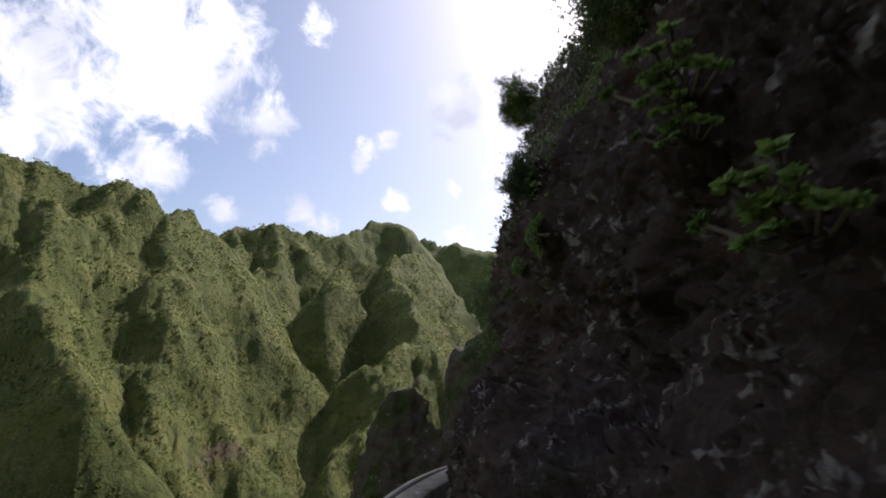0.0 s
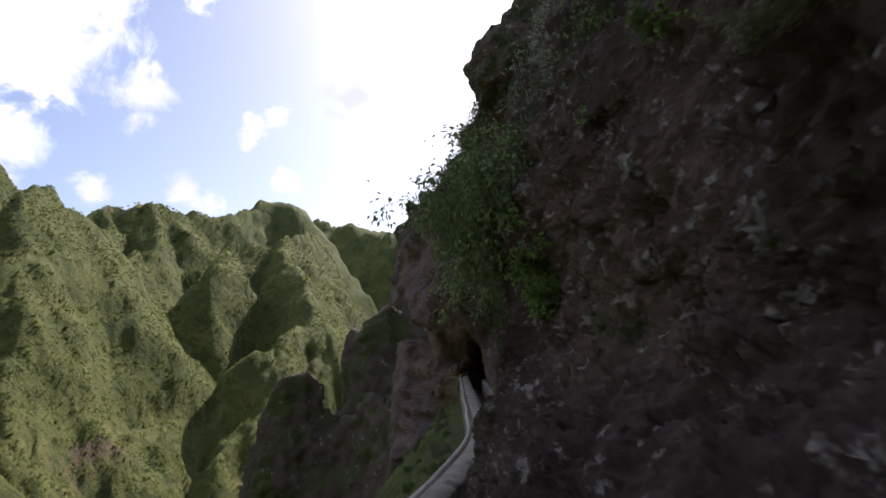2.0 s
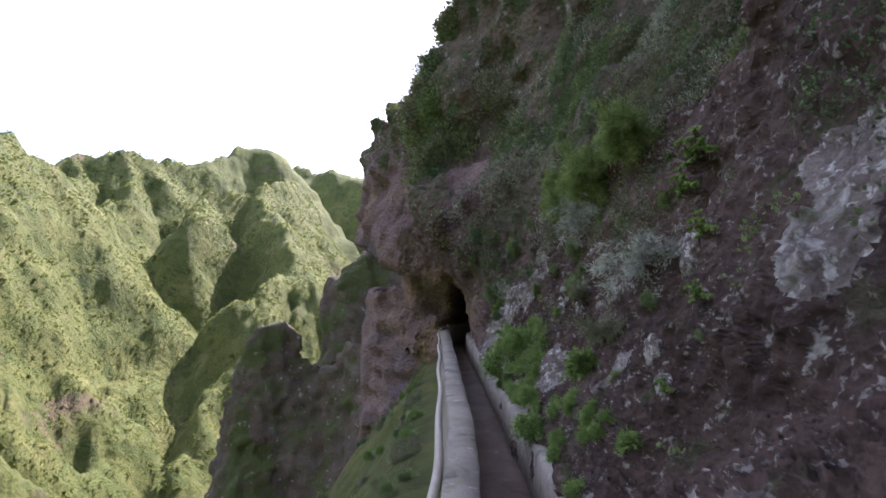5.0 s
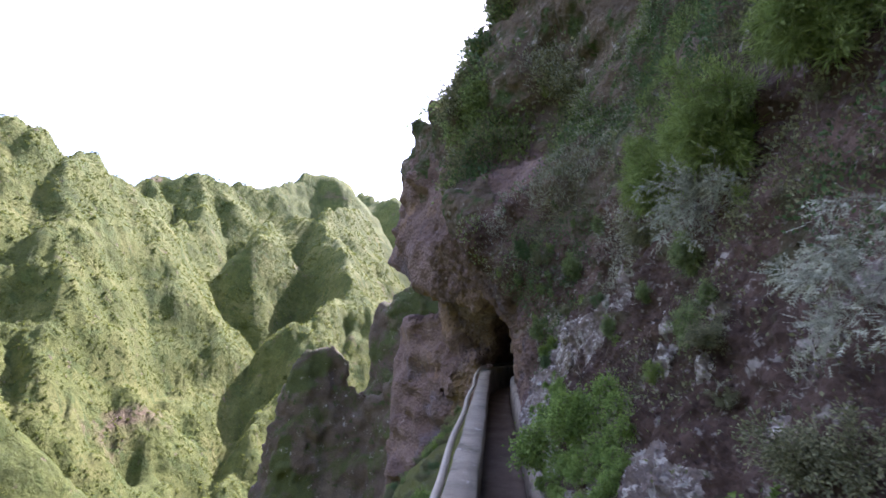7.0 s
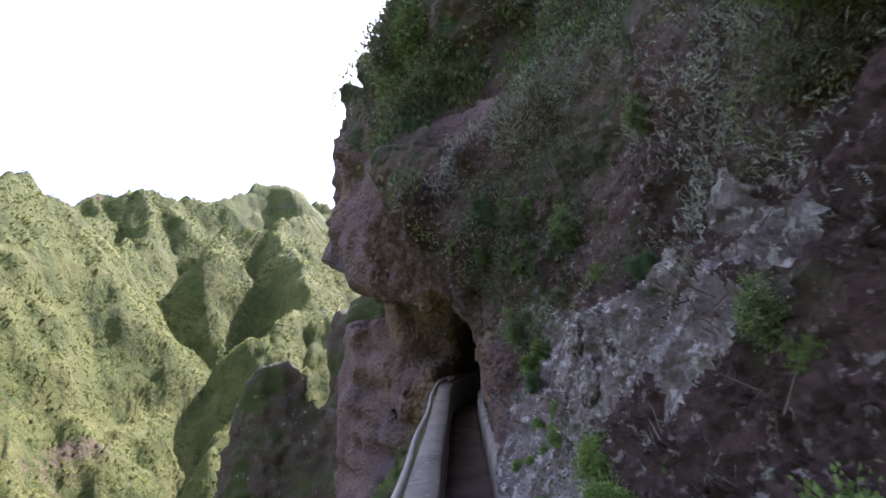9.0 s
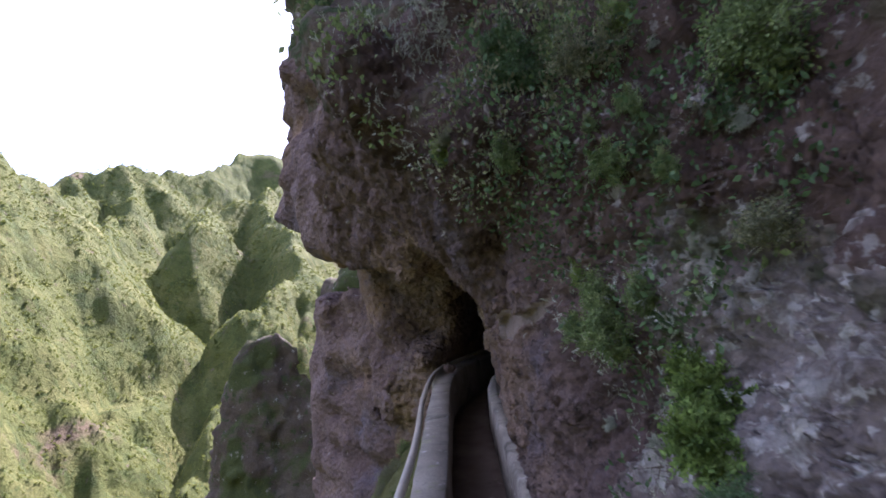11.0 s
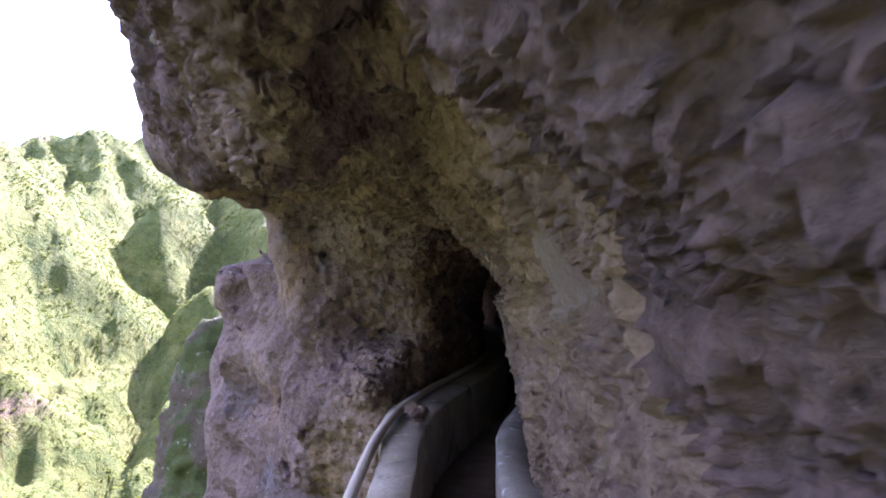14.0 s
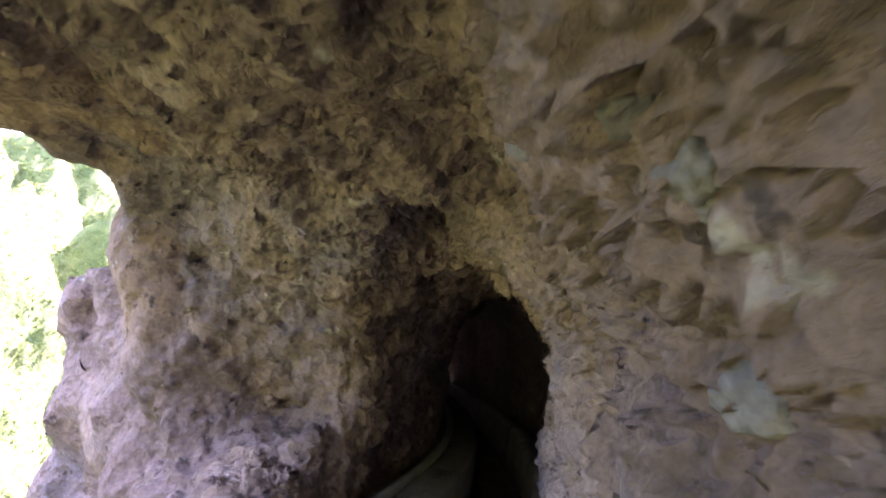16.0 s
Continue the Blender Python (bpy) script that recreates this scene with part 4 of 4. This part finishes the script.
AT_SPUR = [
    ("sow_thistle", 15.72, 1.17, 0.9), ("olive_shrub", 15.75, 1.55, 0.612), ("dry_shrub", 15.81, 1.64, 0.975), ("sage_shrub", 15.82, 1.91, 1.44), ("leafy_shrub", 15.84, 2.12, 1.296), ("sage_shrub", 15.85, 2.1, 1.05),
    ("sow_thistle", 15.86, 1.23, 1.008), ("sage_shrub", 15.88, 1.91, 0.675), ("leafy_shrub", 15.9, 1.8, 0.419), ("dry_shrub", 15.95, 1.56, 0.9), ("sow_thistle", 15.97, 1.26, 0.792), ("sage_shrub", 15.99, 1.68, 0.39),
    ("leafy_shrub", 16.07, 1.49, 0.553), ("leafy_shrub", 16.08, 2.06, 0.446), ("leafy_shrub", 16.09, 1.8, 0.567), ("dry_shrub", 16.12, 1.9, 0.945), ("sage_shrub", 16.13, 2.26, 0.975), ("sage_shrub", 16.14, 0.99, 1.02),
    ("leafy_shrub", 16.23, 1.31, 0.905), ("olive_shrub", 16.26, 2.2, 0.792), ("leafy_shrub", 16.26, 1.46, 0.675), ("sage_shrub", 16.3, 1.77, 0.525), ("sage_shrub", 16.43, 1.03, 1.245), ("leafy_shrub", 16.46, 1.93, 0.594),
    ("leafy_shrub", 16.49, 2.4, 0.513), ("leafy_shrub", 16.51, 1.27, 0.608), ("dense_bush", 16.53, 2.31, 1.357), ("dense_bush", 16.56, 2.37, 0.966),
]
for key, y, z, size in ON_NEAR_WALL + ON_BULGE + ON_SLOPE + BEFORE_SPUR + AT_SPUR:
    cliff_plant(key, y, z, size, 0.12 if 4.6 < y < 7.5 and key in ("hanging_shrub", "airy_shrub", "leafy_shrub") else 0.01)

# low herbs between the kerb and the rock
rs = np.random.RandomState(21)
for y in np.concatenate([rs.uniform(11.7, 13.9, 110), rs.uniform(14.2, 15.4, 8), rs.uniform(8.6, 11.4, 22)]):
    cliff_plant("herb_tuft", float(y), float(rs.uniform(0.42, 0.98)), float(rs.uniform(0.3, 0.6)), 0.04, float(rs.uniform(-40, 40)))


def planted_side(v):
    """0 on the planted face of the spur, negative inside it."""
    return 0.40 * (v[:, 2] - 2.8) - 0.70 * (v[:, 0] + 0.66) - 0.59 * (v[:, 1] - 18)


def greenery_weight():
    """How thickly plants stand on each vertex of the rock."""
    x, y, z = ROCK_V.T
    n = ROCK_N
    faces = sstep(-0.1, 0.25, -n[:, 1] * 0.8 - n[:, 0] * 0.5 + n[:, 2] * 0.5)
    patchy = fbm(x * 0.8, y * 0.8, z * 0.8, 3)
    slope = sstep(6.6, 7.4, y) * sstep(16.8, 16.2, y) * (sstep(1.4, 1.9, z) * sstep(-0.45, 0.05, patchy) + 0.40 * sstep(0.45, 0.6, z) * sstep(-0.1, 0.3, patchy))
    spur_face = sstep(15.8, 16.4, y) * sstep(-0.55, -0.30, planted_side(ROCK_V)) * sstep(2.0, 2.5, z + 1.2 * sstep(17.4, 16.8, y) - 1.5 * sstep(16.9, 17.6, y)) * sstep(-0.35, 0.05, patchy) * sstep(0.0, -0.35, n[:, 1])
    near_wall = sstep(7, 6.4, y) * sstep(0.8, 1.5, y) * (sstep(2.1, 2.6, z) + 0.25 * sstep(1.75, 2.1, z)) * sstep(-0.2, 0.3, patchy)
    hollow = sstep(0.5, 0.2, np.hypot((y - 15.5) / 2.2, (z - 3.1) / 0.9))
    return np.clip(slope + spur_face + near_wall, 0, 1) * faces * (1 - 0.9 * hollow) * (z < 8.2)


# each vertex stands for the same area, however finely the rock is cut there
AREA = np.zeros(len(ROCK_V))
quad_area = np.linalg.norm(np.cross(ROCK_V[ROCK_Q[:, 2]] - ROCK_V[ROCK_Q[:, 0]], ROCK_V[ROCK_Q[:, 3]] - ROCK_V[ROCK_Q[:, 1]]), axis=1) / 2
for k in range(4):
    np.add.at(AREA, ROCK_Q[:, k], quad_area / 4)
GREEN = greenery_weight() * AREA
chance = GREEN / GREEN.sum()
for i in rs.choice(len(ROCK_V), 470, replace=False, p=chance):
    v, n = ROCK_V[i], ROCK_N[i]
    high = v[2] > 3.2
    kinds = ["olive_shrub", "olive_shrub", "sage_shrub", "sage_shrub", "dense_bush", "airy_shrub", "leafy_shrub"] if high else ["leafy_shrub", "olive_shrub", "sage_shrub", "sage_shrub", "sage_shrub", "dense_bush", "dry_shrub", "airy_shrub", "airy_shrub"]
    size = float(rs.uniform(0.25, 0.5)) * (1.0 + 0.18 * max(0.0, float(v[2]) - 2.5)) * (0.5 if v[1] < 7 else 1.0)
    put_plant(str(rs.choice(kinds)), frame_at(Vector(v) - Vector(n) * 0.03, (n[0] - 0.15, n[1] - 0.35, 0), size, float(rs.uniform(-40, 40))))


def undergrowth(name, label, seed, clumps, leaves, mat, kind, size, width, spread):
    """Low leaves that cover the planted rock between the shrubs."""
    rs = np.random.RandomState(seed)
    x, y, z = ROCK_V.T
    w = GREEN * sstep(0.05, 0.3, fbm(x * 0.9 + seed * 3.1, y * 0.9, z * 0.9, 2))
    at = rs.choice(len(ROCK_V), clumps, p=w / w.sum())
    far = 0.5 + 1.0 * sstep(16.0, 20.0, ROCK_V[at, 1]) + 0.15 * sstep(2.0, 3.5, ROCK_V[at, 2]) - 0.2 * (ROCK_V[at, 1] < 7)
    pos = np.repeat(ROCK_V[at] + ROCK_N[at] * 0.03, leaves, 0)
    big = np.repeat(far, leaves)[:, None]
    off = rs.normal(size=pos.shape) * spread * big
    nor = np.repeat(ROCK_N[at], leaves, 0)
    off = off - nor * (off * nor).sum(1, keepdims=True)
    pos = pos + off + nor * (rs.rand(len(pos), 1) * spread * 0.9 - 0.02) * big
    way = nor * 0.8 + rs.normal(size=pos.shape) * 0.7 + np.array((0, 0, 0.35))
    tagged(new(name, leaf_mesh(name, pos, way, mat, size * big[:, 0], width, kind, 0.1, rs)), label, "undergrowth", kind="stuff")


undergrowth("green_undergrowth", "low green leaves covering the planted rock", 41, 4200, 16, LEAF, "oval", 0.05, 0.6, 0.09)
undergrowth("olive_undergrowth", "low olive-brown herbs covering the planted rock", 42, 4600, 16, OLIVE, "oval", 0.045, 0.5, 0.10)
undergrowth("grey_undergrowth", "low silvery herbs covering the planted rock", 43, 3200, 12, SAGE, "feather", 0.06, 0.5, 0.09)
undergrowth("dark_undergrowth", "low dark green leaves covering the planted rock", 44, 3200, 16, DARKLEAF, "oval", 0.05, 0.55, 0.10)
undergrowth("dry_undergrowth", "dry straw-coloured stalks between the plants", 45, 900, 8, WOOD, "needle", 0.16, 0.05, 0.08)

# the overgrown top of the spur
top = np.where((ROCK_N[:, 2] > 0.35) & (ROCK_V[:, 1] > 19) & (ROCK_V[:, 2] > 5.5) & (ROCK_V[:, 0] < 1.6))[0]
for i in rs.choice(top, min(90, len(top)), replace=False):
    key = rs.choice(["olive_shrub", "olive_shrub", "dense_bush", "hanging_shrub", "sage_shrub"])
    p = Vector(ROCK_V[i])
    put_plant(str(key), frame_at(p - Vector((0, 0, 0.03)), (rs.normal(), -1.2, 0), float(rs.uniform(0.35, 0.8)), float(rs.uniform(-60, 60))))

# the slope below the path
for i in range(330):
    y = float(rs.uniform(5.5, 27))
    x = float(centre(y)) - 0.75 - float(rs.rand() ** 1.8) * 6.0
    z = float(ground_height(np.array([x]), np.array([y]))[0])
    key = rs.choice(["leafy_shrub", "olive_shrub", "leafy_shrub", "dense_bush", "herb_tuft", "olive_shrub", "olive_shrub", "sage_shrub"])
    put_plant(str(key), frame_at(Vector((x, y, z - 0.03)), (-0.5 + rs.normal() * 0.5, -1, 0), float(rs.uniform(0.4, 1.0)) * (1 + 0.12 * (float(centre(y)) - x)), float(rs.uniform(-60, 60))))


# ---------------------------------------------------------------- lichen-covered boulders set in the slope
def boulder(seed, size, stretch):
    rs = np.random.RandomState(seed)
    bm = bmesh.new()
    bmesh.ops.create_icosphere(bm, subdivisions=4, radius=1.0)
    o = rs.uniform(0, 50, 3)
    for v in bm.verts:
        p = v.co
        k = 1 + 0.35 * noise.noise(Vector(p) * 1.2 + Vector(o)) + 0.14 * noise.noise(Vector(p) * 3.2 + Vector(o)) + 0.06 * noise.noise(Vector(p) * 8 + Vector(o))
        v.co = Vector((p.x * stretch[0], p.y * stretch[1], p.z * stretch[2])) * k * size
    me = bpy.data.meshes.new("boulder")
    bm.to_mesh(me)
    bm.free()
    for p in me.polygons:
        p.use_smooth = True
    me.materials.append(PALE_LICHEN)
    return me


for i, (y, z, size, stretch) in enumerate(((11.90, 1.27, 0.09, (0.5, 0.8, 1.5)), (14.32, 1.10, 0.10, (0.5, 1.0, 1.2)), (14.6, 1.35, 0.08, (0.5, 0.9, 1.1)), (11.65, 1.29, 0.06, (0.6, 0.8, 1.2)), (12.01, 1.48, 0.055, (0.6, 0.9, 1.0)),
                                           (10.23, 1.69, 0.11, (0.5, 1.0, 1.5)), (9.26, 1.18, 0.065, (0.6, 0.9, 1.2)), (9.10, 1.06, 0.06, (0.6, 1.1, 1.0)), (10.91, 1.46, 0.085, (0.6, 0.9, 1.4)))):
    hit = on_cliff(y, z)
    if hit:
        ob = tagged(new("boulder", boulder(30 + i, size, stretch)), "brown boulder blotched with pale lichen in the cliff", "rock", "lichen boulders")
        ob.location = hit[0] + Vector((size * stretch[0] * 0.45, 0, 0))

# grey stones bedded in the tuff over the tunnel mouth
STONE = material("grey_bedded_stone", [(0.06, 0.052, 0.046), (0.095, 0.085, 0.076), (0.125, 0.113, 0.102)], 5.0, 0.9, 0.6, 12.0, spots=[((0.16, 0.13, 0.09), 6.0, 0.6, 0.7)])


for i, (p, size, stretch) in enumerate((((0.02, 20.45, 1.50), 0.050, (0.9, 1.0, 0.9)), ((0.03, 20.24, 1.46), 0.025, (0.9, 1.2, 0.8)), ((0.07, 20.25, 1.43), 0.024, (0.9, 1.0, 0.9)), ((0.09, 20.25, 1.41), 0.014, (0.9, 1.2, 0.8)), ((0.18, 20.34, 1.31), 0.038, (0.9, 1.2, 0.8)))):
    k = int(np.argmin(((ROCK_V - np.array(p)) ** 2).sum(1)))
    me = boulder(60 + i, size, stretch)
    me.materials.clear()
    me.materials.append(STONE)
    ob = tagged(new("bedded_stone", me), "rounded grey stone bedded in the tunnel wall", "stone", "bedded stones")
    ob.location = Vector(ROCK_V[k]) - Vector(ROCK_N[k]) * size * 0.62


# ---------------------------------------------------------------- scrub on the mountains
def mountain_scrub(count):
    rs = np.random.RandomState(5)
    az, r = np.radians(rs.uniform(4, 52, count)), 75 + 285 * rs.rand(count) ** 0.9
    x, y = -np.sin(az) * r, 8 + np.cos(az) * r
    z = ground_height(x, y)
    keep = fbm(x * 0.12, y * 0.12, z * 0.12, 2) > -0.45
    x, y, z, r = x[keep], y[keep], z[keep], r[keep]
    n = len(x)
    tv = np.array([(-1, 0, -0.2), (1, 0, -0.2), (0.7, 0, 0.7), (-0.6, 0, 0.8), (0, -1, -0.2), (0, 1, -0.2), (0, 0.6, 0.75), (0, -0.7, 0.65), (-0.8, -0.8, 0.2), (0.8, -0.8, 0.15), (0.8, 0.8, 0.25), (-0.8, 0.8, 0.15)])
    tf = np.array([(0, 1, 2, 3), (4, 5, 6, 7), (8, 9, 10, 11)])
    sc = rs.uniform(0.12, 0.36, n) ** 1.1 * (0.5 + r / 260)
    jit = 1 + rs.normal(size=(n, len(tv), 3)) * 0.3
    v = np.stack([x, y, z], 1)[:, None] + tv[None] * jit * sc[:, None, None]
    f = tf[None] + (np.arange(n) * len(tv))[:, None, None]
    ob = new("mountain_scrub", mesh_from("mountain_scrub", v.reshape(-1, 3), f.reshape(-1, 4), SCRUB, smooth=False))
    tagged(ob, "low green scrub scattered over the mountainsides", "scrub", kind="stuff")


SCRUB = material("mountain_scrub_leaf", [(0.10, 0.125, 0.03), (0.175, 0.20, 0.05), (0.25, 0.26, 0.08)], 0.08, 0.9, 0, island=0.3, translucent=0.5)
mountain_scrub(50000)
